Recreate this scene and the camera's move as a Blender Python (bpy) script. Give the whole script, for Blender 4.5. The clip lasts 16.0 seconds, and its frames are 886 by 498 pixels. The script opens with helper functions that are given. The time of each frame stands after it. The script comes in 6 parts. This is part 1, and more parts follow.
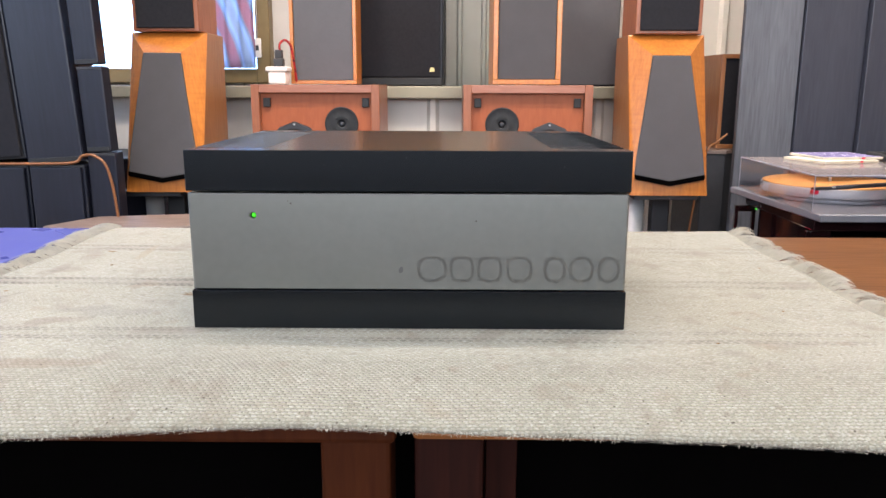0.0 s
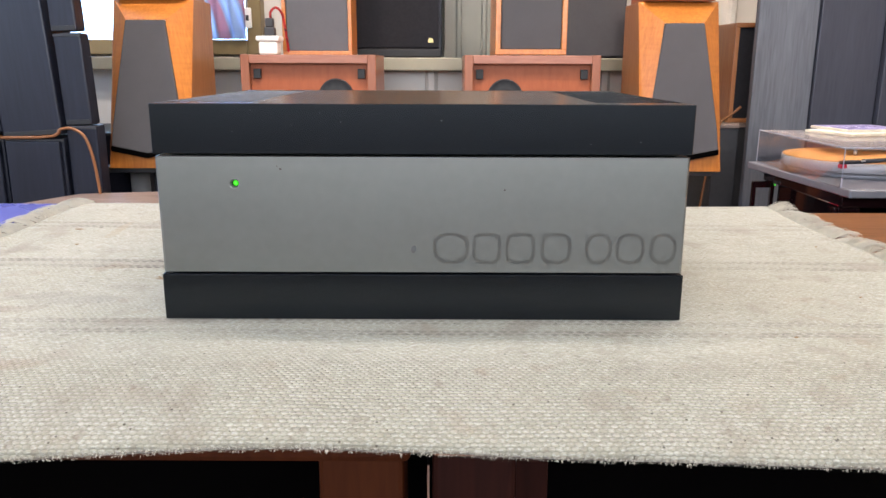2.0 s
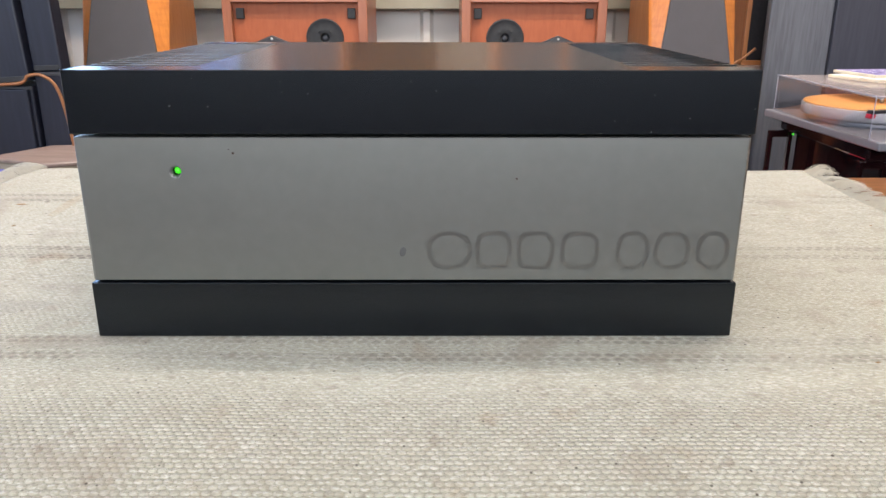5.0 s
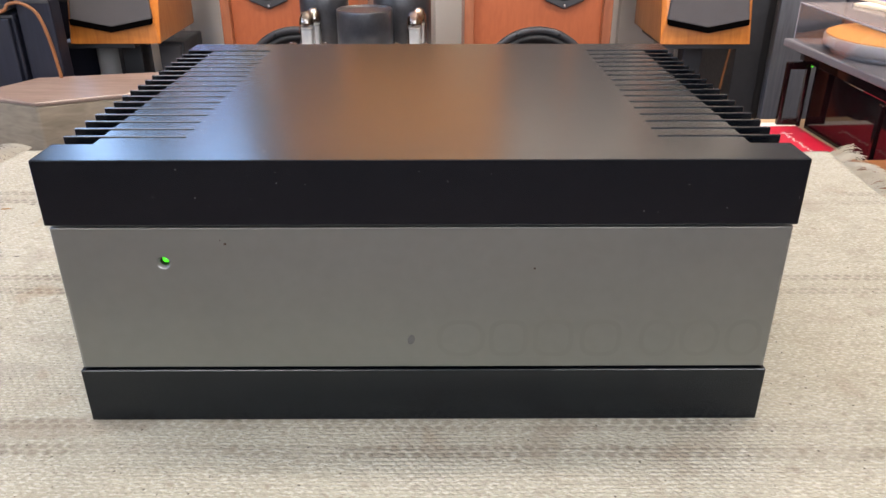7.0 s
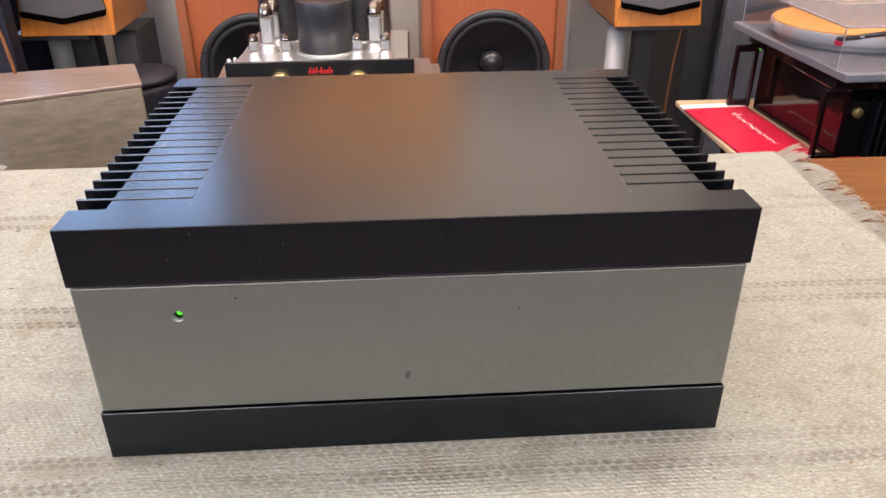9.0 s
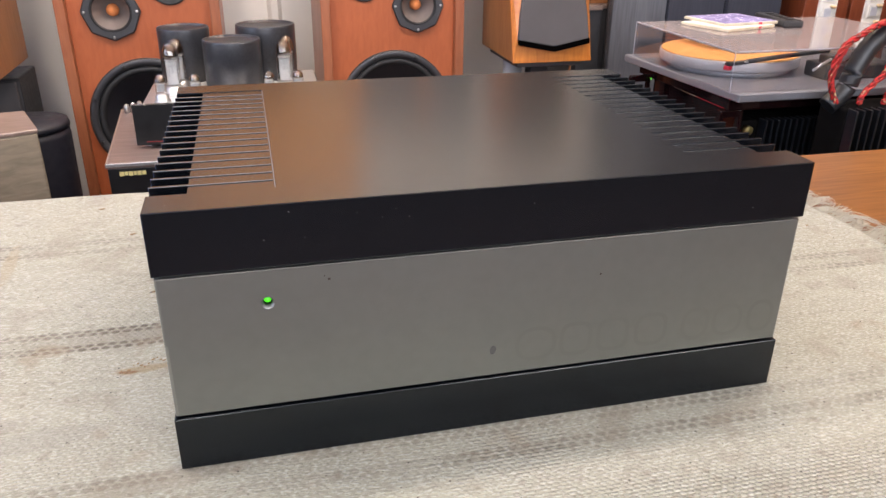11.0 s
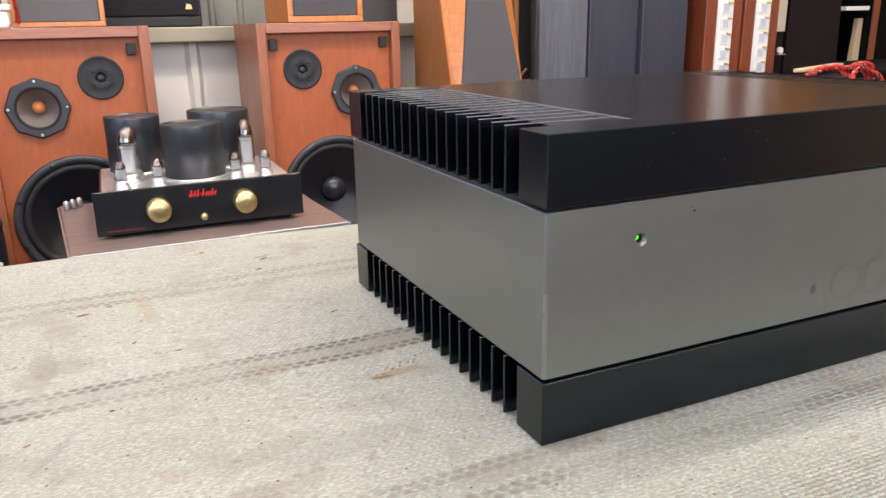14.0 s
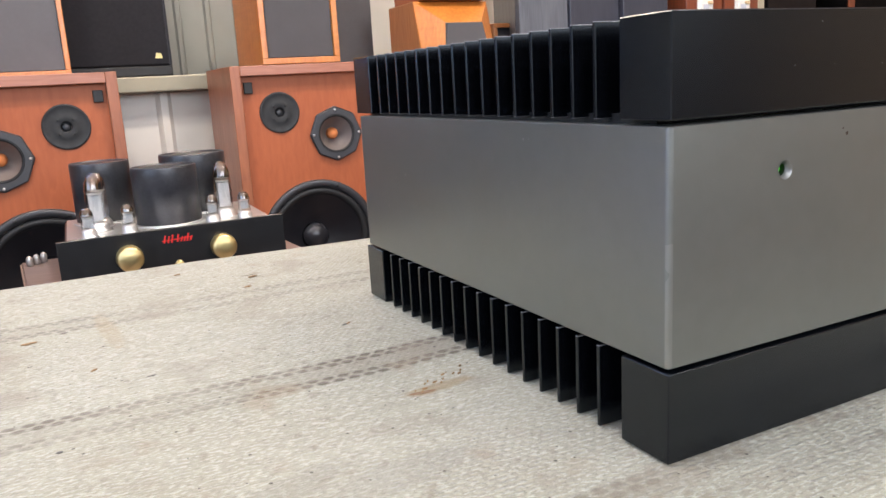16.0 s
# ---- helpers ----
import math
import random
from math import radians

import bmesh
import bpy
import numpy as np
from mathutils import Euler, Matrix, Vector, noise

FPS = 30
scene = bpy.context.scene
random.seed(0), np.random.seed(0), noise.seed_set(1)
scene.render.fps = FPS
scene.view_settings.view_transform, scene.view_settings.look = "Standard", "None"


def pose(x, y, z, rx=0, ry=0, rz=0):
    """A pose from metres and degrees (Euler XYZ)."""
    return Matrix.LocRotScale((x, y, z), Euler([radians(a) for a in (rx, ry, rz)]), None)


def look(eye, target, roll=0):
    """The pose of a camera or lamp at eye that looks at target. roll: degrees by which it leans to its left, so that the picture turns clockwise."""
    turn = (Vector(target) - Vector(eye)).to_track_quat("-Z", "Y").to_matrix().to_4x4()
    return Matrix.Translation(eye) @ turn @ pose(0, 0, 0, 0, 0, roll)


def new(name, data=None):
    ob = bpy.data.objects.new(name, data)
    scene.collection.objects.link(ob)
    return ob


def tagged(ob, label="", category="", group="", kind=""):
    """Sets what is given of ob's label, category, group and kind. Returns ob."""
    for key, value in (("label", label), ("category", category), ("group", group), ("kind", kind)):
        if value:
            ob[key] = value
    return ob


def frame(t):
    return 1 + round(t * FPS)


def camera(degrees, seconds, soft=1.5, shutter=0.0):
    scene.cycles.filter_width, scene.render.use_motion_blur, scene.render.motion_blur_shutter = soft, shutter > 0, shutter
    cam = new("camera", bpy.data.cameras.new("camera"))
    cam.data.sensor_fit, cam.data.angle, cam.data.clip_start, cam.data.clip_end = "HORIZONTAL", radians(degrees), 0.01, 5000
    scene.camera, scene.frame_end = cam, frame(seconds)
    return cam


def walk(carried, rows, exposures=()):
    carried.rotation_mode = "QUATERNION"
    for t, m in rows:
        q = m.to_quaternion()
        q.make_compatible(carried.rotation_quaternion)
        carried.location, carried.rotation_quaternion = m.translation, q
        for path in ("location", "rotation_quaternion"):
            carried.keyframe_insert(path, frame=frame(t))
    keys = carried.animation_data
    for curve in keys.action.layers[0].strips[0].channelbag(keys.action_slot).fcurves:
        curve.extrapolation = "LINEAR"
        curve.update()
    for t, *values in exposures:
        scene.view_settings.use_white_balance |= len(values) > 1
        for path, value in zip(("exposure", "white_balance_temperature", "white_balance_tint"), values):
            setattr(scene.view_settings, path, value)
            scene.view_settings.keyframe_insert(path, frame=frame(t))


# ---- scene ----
cam = camera(60.26, 16.0)
PATH = [
    (0, (0.0305, -0.5450, 0.1784), (0.0122, 1.4105, -0.2407), 0.16),
    (0.5, (0.0297, -0.5203, 0.1706), (0.0132, 1.4326, -0.2607), 0.20),
    (1, (0.0276, -0.4941, 0.1631), (0.0160, 1.4558, -0.2815), 0.29),
    (1.5, (0.0189, -0.4705, 0.1591), (0.0119, 1.4764, -0.2986), 0.26),
    (2, (0.0130, -0.4534, 0.1556), (0.0106, 1.4906, -0.3146), 0.19),
    (2.5, (0.0120, -0.4400, 0.1564), (0.0146, 1.4996, -0.3314), 0.08),
    (3, (0.0159, -0.4220, 0.1532), (0.0219, 1.5113, -0.3592), -0.10),
    (5.5, (0.0102, -0.3364, 0.1734), (0.0169, 1.5464, -0.5012), 0.09),
    (6, (0.0064, -0.3157, 0.1921), (0.0081, 1.5420, -0.5488), -0.04),
    (6.5, (0.0079, -0.3024, 0.2131), (0.0061, 1.5295, -0.5893), -0.10),
    (7, (0.0086, -0.2964, 0.2369), (0.0121, 1.5014, -0.6394), -0.09),
    (7.5, (-0.0019, -0.2930, 0.2528), (0.0200, 1.4842, -0.6642), 0.10),
    (8, (-0.0019, -0.2966, 0.2733), (0.0345, 1.4674, -0.6685), -0.02),
    (8.5, (-0.0036, -0.3026, 0.2843), (0.0667, 1.4527, -0.6718), -0.10),
    (9, (-0.0068, -0.3086, 0.2843), (0.1032, 1.4476, -0.6663), -0.31),
    (9.5, (-0.0136, -0.3059, 0.2779), (0.1649, 1.4562, -0.6513), -0.21),
    (10, (-0.0349, -0.3054, 0.2655), (0.2276, 1.4618, -0.6334), -0.05),
    (12.5, (-0.2431, -0.3224, 0.2290), (0.4254, 1.4248, -0.4784), 0.70),
    (13, (-0.2757, -0.3016, 0.2134), (0.4381, 1.4443, -0.4517), 0.14),
    (13.5, (-0.2978, -0.2702, 0.1961), (0.4560, 1.4751, -0.4248), -0.59),
    (14, (-0.3156, -0.2442, 0.1740), (0.4774, 1.5016, -0.3947), -1.13),
    (14.5, (-0.3224, -0.2150, 0.1497), (0.5034, 1.5281, -0.3791), -1.76),
    (15, (-0.3226, -0.1906, 0.1343), (0.5308, 1.5496, -0.3591), -2.26),
    (15.5, (-0.3164, -0.1697, 0.1251), (0.5533, 1.5716, -0.3345), -2.73),
    (16, (-0.3115, -0.1602, 0.1173), (0.5564, 1.5909, -0.3075), -3.24),
]
# the recording camera warms its white balance while it looks down on the case
BALANCE = [(0, 0, 6480, 14), (3, 0, 6450, 13), (5.5, 0, 6520, 13), (6.5, 0, 6650, 14), (8, 0, 6850, 19), (9.5, 0, 6850, 20), (12.5, 0, 6550, 15), (16, 0, 6500, 14)]
walk(cam, [(t, look(eye, target, roll)) for t, eye, target, roll in PATH], BALANCE)

FLOOR, CEIL = -0.75, 1.85
WEST, EAST, SOUTH, NORTH = -2.3, 2.7, -2.6, 2.3

# ---- world and lights ----
world = bpy.data.worlds.new("world")
scene.world = world
world.use_nodes = True
wn = world.node_tree
sky = wn.nodes.new("ShaderNodeTexSky")
sky.sky_type, sky.sun_disc = "NISHITA", False
sky.sun_elevation, sky.sun_rotation = radians(38), radians(200)
wn.links.new(sky.outputs[0], wn.nodes["Background"].inputs[0])
wn.nodes["Background"].inputs[1].default_value = 0.1


def area_lamp(name, m, sx, sy, watts, colour):
    d = bpy.data.lights.new(name, "AREA")
    d.shape, d.size, d.size_y, d.energy, d.color = "RECTANGLE", sx, sy, watts, colour
    ob = new(name, d)
    ob.matrix_world = m
    return ob


WHITE_TUBE, WARM_WASH, BLUE_SHEEN = (1.0, 0.96, 0.91), (1.0, 0.84, 0.66), (0.25, 0.42, 1.0)
# the blue and warm tubes are added for the sheen on the amplifier's top
LAMPS = [(-0.9, -1.3, 11.5, WHITE_TUBE), (1.1, -1.3, 11.5, WHITE_TUBE), (-0.9, 0.45, 18, WHITE_TUBE), (1.1, 0.45, 18, WHITE_TUBE), (-0.98, 1.65, 2.5, BLUE_SHEEN), (0.40, 1.9, 22, WARM_WASH)]
SPOTS = [(0.45, 0.85, 0.40, 78), (-0.55, 0.85, -0.50, 70), (1.65, 0.85, 1.85, 36)]
for lx, ly, watts, tint in LAMPS:
    area_lamp("tube_light", pose(lx, ly, CEIL - 0.075), 1.2, 0.12, watts, tint)
# three warm spotlights on the ceiling, turned to the display along the far wall
for lx, ly, ax, watts in SPOTS:
    d = bpy.data.lights.new("spot_light", "SPOT")
    d.energy, d.color, d.spot_size, d.spot_blend, d.shadow_soft_size = watts, (1.0, 0.87, 0.73), radians(100), 0.7, 0.06
    new("spot_light", d).matrix_world = look((lx, ly, CEIL - 0.14), (ax, 1.85, -0.15))
# daylight through the window openings in the west wall and in the shop front behind the camera
area_lamp("window_light", pose(WEST + 0.1, -0.2, 0.75, 0, -90, 0), 1.1, 1.8, 28, (0.52, 0.70, 1.0))
area_lamp("window_light", pose(0.2, SOUTH + 0.1, 0.95, 90, 0, 0), 3.2, 1.2, 88, (0.85, 0.925, 1.0))


# ---- materials ----
def mat(name, base, rough=0.5, metal=0.0, var=0.12, scale=40.0, bump=0.0, bscale=300.0, coat=0.0, spec=0.5, rvar=0.15):
    """A paint, plastic or metal: tone varied at two sizes, fine relief."""
    m = bpy.data.materials.new(name)
    m.use_nodes = True
    t = m.node_tree
    n, l = t.nodes, t.links
    b = n["Principled BSDF"]
    b.inputs["Roughness"].default_value, b.inputs["Metallic"].default_value = rough, metal
    b.inputs["Coat Weight"].default_value = coat
    b.inputs["Specular IOR Level"].default_value = spec
    co = n.new("ShaderNodeTexCoord")
    big, small = n.new("ShaderNodeTexNoise"), n.new("ShaderNodeTexNoise")
    big.inputs["Scale"].default_value, small.inputs["Scale"].default_value = scale * 0.15, scale
    big.inputs["Detail"].default_value = small.inputs["Detail"].default_value = 5
    for q in (big, small):
        l.new(co.outputs["Object"], q.inputs["Vector"])
    add = n.new("ShaderNodeMath")
    add.operation = "ADD"
    l.new(big.outputs["Fac"], add.inputs[0])
    l.new(small.outputs["Fac"], add.inputs[1])
    ramp = n.new("ShaderNodeMapRange")
    ramp.inputs["From Min"].default_value, ramp.inputs["From Max"].default_value = 0.6, 1.4
    ramp.inputs["To Min"].default_value, ramp.inputs["To Max"].default_value = 1 - var, 1 + var
    l.new(add.outputs[0], ramp.inputs["Value"])
    mul = n.new("ShaderNodeVectorMath")
    mul.operation = "SCALE"
    mul.inputs[0].default_value = base
    l.new(ramp.outputs[0], mul.inputs["Scale"])
    l.new(mul.outputs[0], b.inputs["Base Color"])
    rr = n.new("ShaderNodeMapRange")
    rr.inputs["From Min"].default_value, rr.inputs["From Max"].default_value = 0.3, 0.7
    rr.inputs["To Min"].default_value, rr.inputs["To Max"].default_value = rough * (1 - rvar), min(1, rough * (1 + rvar))
    l.new(small.outputs["Fac"], rr.inputs["Value"])
    l.new(rr.outputs[0], b.inputs["Roughness"])
    if bump:
        fine, bp = n.new("ShaderNodeTexNoise"), n.new("ShaderNodeBump")
        fine.inputs["Scale"].default_value, fine.inputs["Detail"].default_value = bscale, 3
        l.new(co.outputs["Object"], fine.inputs["Vector"])
        bp.inputs["Strength"].default_value, bp.inputs["Distance"].default_value = bump, 0.001
        l.new(fine.outputs["Fac"], bp.inputs["Height"])
        l.new(bp.outputs[0], b.inputs["Normal"])
    return m


def wood(name, dark, light, rough=0.4, grain=(60, 60, 4), coat=0.1, figure=0.0):
    """Wood with long grain along the axis whose figure in grain is small."""
    m = bpy.data.materials.new(name)
    m.use_nodes = True
    t = m.node_tree
    n, l = t.nodes, t.links
    b = n["Principled BSDF"]
    b.inputs["Coat Weight"].default_value, b.inputs["Coat Roughness"].default_value = coat, 0.25
    co, mp = n.new("ShaderNodeTexCoord"), n.new("ShaderNodeMapping")
    mp.inputs["Scale"].default_value = grain
    l.new(co.outputs["Object"], mp.inputs["Vector"])
    fine, broad = n.new("ShaderNodeTexNoise"), n.new("ShaderNodeTexNoise")
    fine.inputs["Scale"].default_value, fine.inputs["Detail"].default_value = 3.0, 8
    fine.inputs["Distortion"].default_value = 0.6
    broad.inputs["Scale"].default_value, broad.inputs["Detail"].default_value = 0.35, 3
    l.new(mp.outputs[0], fine.inputs["Vector"])
    l.new(mp.outputs[0], broad.inputs["Vector"])
    mix = n.new("ShaderNodeMath")
    mix.operation = "MULTIPLY_ADD"
    mix.inputs[1].default_value = 0.6
    l.new(fine.outputs["Fac"], mix.inputs[0])
    half = n.new("ShaderNodeMath")
    half.operation = "MULTIPLY"
    half.inputs[1].default_value = 0.4
    l.new(broad.outputs["Fac"], half.inputs[0])
    l.new(half.outputs[0], mix.inputs[2])
    ramp = n.new("ShaderNodeValToRGB")
    ramp.color_ramp.elements[0].position, ramp.color_ramp.elements[1].position = 0.3, 0.68
    ramp.color_ramp.elements[0].color, ramp.color_ramp.elements[1].color = (*dark, 1), (*light, 1)
    out = mix.outputs[0]
    if figure:
        fl, add = n.new("ShaderNodeTexNoise"), n.new("ShaderNodeMath")
        mq = n.new("ShaderNodeMapping")
        mq.inputs["Scale"].default_value = (12, 12, 90)
        l.new(co.outputs["Object"], mq.inputs["Vector"])
        l.new(mq.outputs[0], fl.inputs["Vector"])
        fl.inputs["Scale"].default_value, fl.inputs["Detail"].default_value = 1.2, 2
        add.operation = "MULTIPLY_ADD"
        add.inputs[1].default_value = figure
        l.new(fl.outputs["Fac"], add.inputs[0])
        l.new(mix.outputs[0], add.inputs[2])
        sub = n.new("ShaderNodeMath")
        sub.operation = "SUBTRACT"
        sub.inputs[1].default_value = figure * 0.5
        l.new(add.outputs[0], sub.inputs[0])
        out = sub.outputs[0]
    l.new(out, ramp.inputs[0])
    l.new(ramp.outputs[0], b.inputs["Base Color"])
    rr = n.new("ShaderNodeMapRange")
    rr.inputs["To Min"].default_value, rr.inputs["To Max"].default_value = rough + 0.08, rough - 0.06
    l.new(fine.outputs["Fac"], rr.inputs["Value"])
    l.new(rr.outputs[0], b.inputs["Roughness"])
    bp = n.new("ShaderNodeBump")
    bp.inputs["Strength"].default_value, bp.inputs["Distance"].default_value = 0.15, 0.0006
    l.new(fine.outputs["Fac"], bp.inputs["Height"])
    l.new(bp.outputs[0], b.inputs["Normal"])
    return m


def node_math(t, op, a, b=None, c=None):
    q = t.nodes.new("ShaderNodeMath")
    q.operation = op
    for i, v in enumerate((a, b, c)):
        if v is None:
            continue
        if isinstance(v, (int, float)):
            q.inputs[i].default_value = v
        else:
            t.links.new(v, q.inputs[i])
    return q.outputs[0]


def weave_material():
    """Coarse undyed weft-faced wool: rows of offset stitches, grubby patches, dotted brown bands across."""
    m = bpy.data.materials.new("woven_wool")
    m.use_nodes = True
    t = m.node_tree
    n, l = t.nodes, t.links
    b = n["Principled BSDF"]
    b.inputs["Roughness"].default_value = 0.95
    b.inputs["Specular IOR Level"].default_value = 0.15
    b.inputs["Sheen Weight"].default_value = 0.15
    co = n.new("ShaderNodeTexCoord")

    def tex(scale, detail=4, stretch=(1, 1, 1)):
        mp, q = n.new("ShaderNodeMapping"), n.new("ShaderNodeTexNoise")
        mp.inputs["Scale"].default_value = stretch
        q.inputs["Scale"].default_value, q.inputs["Detail"].default_value = scale, detail
        l.new(co.outputs["Object"], mp.inputs["Vector"])
        l.new(mp.outputs[0], q.inputs["Vector"])
        return q.outputs["Fac"]

    def smooth(value, lo, hi):
        q = n.new("ShaderNodeMapRange")
        q.interpolation_type = "SMOOTHSTEP"
        q.inputs["From Min"].default_value, q.inputs["From Max"].default_value = lo, hi
        l.new(value, q.inputs["Value"])
        return q.outputs[0]

    wob = tex(14, 2)
    uv = n.new("ShaderNodeUVMap")
    uv.uv_map = "cloth"
    sepu = n.new("ShaderNodeSeparateXYZ")
    l.new(uv.outputs[0], sepu.inputs[0])
    u = node_math(t, "MULTIPLY_ADD", tex(300, 1), 0.0007, node_math(t, "MULTIPLY_ADD", wob, 0.004, sepu.outputs[0]))
    v = node_math(t, "MULTIPLY_ADD", tex(90, 2), 0.0007, node_math(t, "MULTIPLY_ADD", tex(7, 2), 0.004, sepu.outputs[1]))
    # stitches in straight rows, every other row set off by half a stitch
    ra = node_math(t, "DIVIDE", v, 0.0025)
    row = node_math(t, "FLOOR", ra)
    ca = node_math(t, "MULTIPLY_ADD", node_math(t, "FLOORED_MODULO", row, 2.0), 0.5, node_math(t, "DIVIDE", u, 0.0037))
    fx, fy = node_math(t, "SUBTRACT", node_math(t, "FRACT", ca), 0.5), node_math(t, "SUBTRACT", node_math(t, "FRACT", ra), 0.5)
    ids, wn = n.new("ShaderNodeCombineXYZ"), n.new("ShaderNodeTexWhiteNoise")
    wn.noise_dimensions = "2D"
    l.new(node_math(t, "FLOOR", ca), ids.inputs[0])
    l.new(row, ids.inputs[1])
    l.new(ids.outputs[0], wn.inputs["Vector"])
    reach = node_math(t, "SQRT", node_math(t, "ADD", node_math(t, "MULTIPLY", node_math(t, "MULTIPLY", fx, fx), 0.9), node_math(t, "MULTIPLY", fy, fy)))
    stitch = smooth(reach, 0.62, 0.10)
    tone = n.new("ShaderNodeSeparateXYZ")
    l.new(wn.outputs["Color"], tone.inputs[0])
    # relief and gap shade: faint on the flat, strong at hem and in places
    loose = node_math(t, "MAXIMUM", smooth(sepu.outputs[1], -0.040, -0.080), node_math(t, "MULTIPLY", smooth(tex(11, 3), 0.50, 0.68), 0.30))
    each = tone.outputs[1]
    body = node_math(t, "MULTIPLY", stitch, node_math(t, "MULTIPLY_ADD", loose, 1.0, node_math(t, "MULTIPLY_ADD", each, 0.3, 0.06)))
    dash = tex(640, 2, (0.55, 1.2, 1))
    height = node_math(t, "MULTIPLY_ADD", tex(1500, 2), 0.35, node_math(t, "MULTIPLY_ADD", dash, 0.9, body))
    bp = n.new("ShaderNodeBump")
    bp.inputs["Strength"].default_value, bp.inputs["Distance"].default_value = 0.8, 0.0010
    l.new(height, bp.inputs["Height"])
    l.new(bp.outputs[0], b.inputs["Normal"])
    # ground colour
    ramp = n.new("ShaderNodeValToRGB")
    e = ramp.color_ramp.elements
    e[0].position, e[0].color = 0.28, (0.304, 0.284, 0.214, 1)
    e[1].position, e[1].color = 0.62, (0.385, 0.368, 0.293, 1)
    l.new(node_math(t, "ADD", node_math(t, "MULTIPLY", tex(9, 6), 0.6), node_math(t, "MULTIPLY", tex(70, 5, (0.4, 1.6, 1)), 0.4)), ramp.inputs[0])
    col = ramp.outputs[0]

    def blend(fac, colour):
        nonlocal col
        q = n.new("ShaderNodeMix")
        q.data_type = "RGBA"
        l.new(fac, q.inputs["Factor"])
        l.new(col, q.inputs["A"])
        q.inputs["B"].default_value = (*colour, 1)
        col = q.outputs["Result"]

    # single threads, lighter and darker, with dirt and painted shade deep between the stitches
    blend(node_math(t, "MULTIPLY", smooth(dash, 0.50, 0.62), 0.56), (0.55, 0.535, 0.465))
    blend(node_math(t, "MULTIPLY", smooth(tex(680, 2, (0.55, 1.2, 1)), 0.53, 0.66), 0.52), (0.235, 0.215, 0.17))
    blend(node_math(t, "MULTIPLY", smooth(stitch, 0.42, 0.02), node_math(t, "MULTIPLY_ADD", loose, 0.48, 0.05)), (0.19, 0.17, 0.125))
    blend(node_math(t, "MULTIPLY", node_math(t, "MULTIPLY", stitch, smooth(tone.outputs[0], 0.55, 1.0)), node_math(t, "MULTIPLY_ADD", loose, 0.12, 0.14)), (0.60, 0.58, 0.49))
    # two pairs of staggered dotted rows, again every 14.8 cm across the cloth
    wander = node_math(t, "MULTIPLY_ADD", tex(5, 2), 0.005, sepu.outputs[1])
    skew = node_math(t, "MULTIPLY_ADD", smooth(sepu.outputs[1], 0.11, 0.02), 0.003, node_math(t, "MULTIPLY_ADD", sepu.outputs[0], 0.008, wander))
    band = node_math(t, "PINGPONG", node_math(t, "ADD", skew, 1.48 - 0.1385 - 0.0025), 0.074)
    rows = None
    for k, off in ((0.0, 0.0070), (0.5, 0.0113)):
        line = node_math(t, "DIVIDE", node_math(t, "SUBTRACT", band, off), 0.0023)
        cell = node_math(t, "SUBTRACT", node_math(t, "FRACT", node_math(t, "ADD", node_math(t, "DIVIDE", u, 0.0068), k)), 0.5)
        along = node_math(t, "MULTIPLY", cell, 2.2)
        far = node_math(t, "SQRT", node_math(t, "ADD", node_math(t, "MULTIPLY", line, line), node_math(t, "MULTIPLY", along, along)))
        spot = smooth(far, 1.15, 0.45)
        rows = spot if rows is None else node_math(t, "MAXIMUM", rows, spot)
    strong = node_math(t, "MULTIPLY", node_math(t, "MULTIPLY_ADD", smooth(sepu.outputs[1], 0.02, 0.10), 0.55, 0.45), node_math(t, "MULTIPLY_ADD", smooth(sepu.outputs[1], 0.24, 0.18), 0.5, 0.5))
    strong = node_math(t, "MULTIPLY", strong, node_math(t, "MULTIPLY_ADD", smooth(sepu.outputs[0], 0.08, 0.24), -0.6, 1.0))
    patchy = node_math(t, "MULTIPLY", smooth(tex(13, 4), 0.40, 0.62), node_math(t, "MULTIPLY_ADD", strong, 0.65, 0.35))
    blend(node_math(t, "MULTIPLY", smooth(band, 0.017, 0.008), node_math(t, "MULTIPLY", strong, node_math(t, "MULTIPLY_ADD", patchy, 0.36, 0.10))), (0.22, 0.19, 0.14))
    blend(node_math(t, "MULTIPLY", rows, node_math(t, "MULTIPLY", node_math(t, "MULTIPLY_ADD", patchy, 0.75, node_math(t, "MULTIPLY_ADD", strong, 0.36, 0.08)), node_math(t, "MULTIPLY_ADD", tex(230, 2), 0.9, 0.4))), (0.138, 0.117, 0.088))
    # grubby blotches, ochre stains and small black specks
    blend(node_math(t, "MULTIPLY", smooth(tex(24, 6), 0.53, 0.70), 0.50), (0.26, 0.22, 0.165))
    blend(node_math(t, "MULTIPLY", smooth(tex(130, 4), 0.60, 0.72), 0.50), (0.20, 0.165, 0.12))
    blend(node_math(t, "MULTIPLY", node_math(t, "MULTIPLY", smooth(tex(34, 5), 0.58, 0.70), smooth(tex(6, 2), 0.46, 0.60)), 0.40), (0.27, 0.20, 0.125))
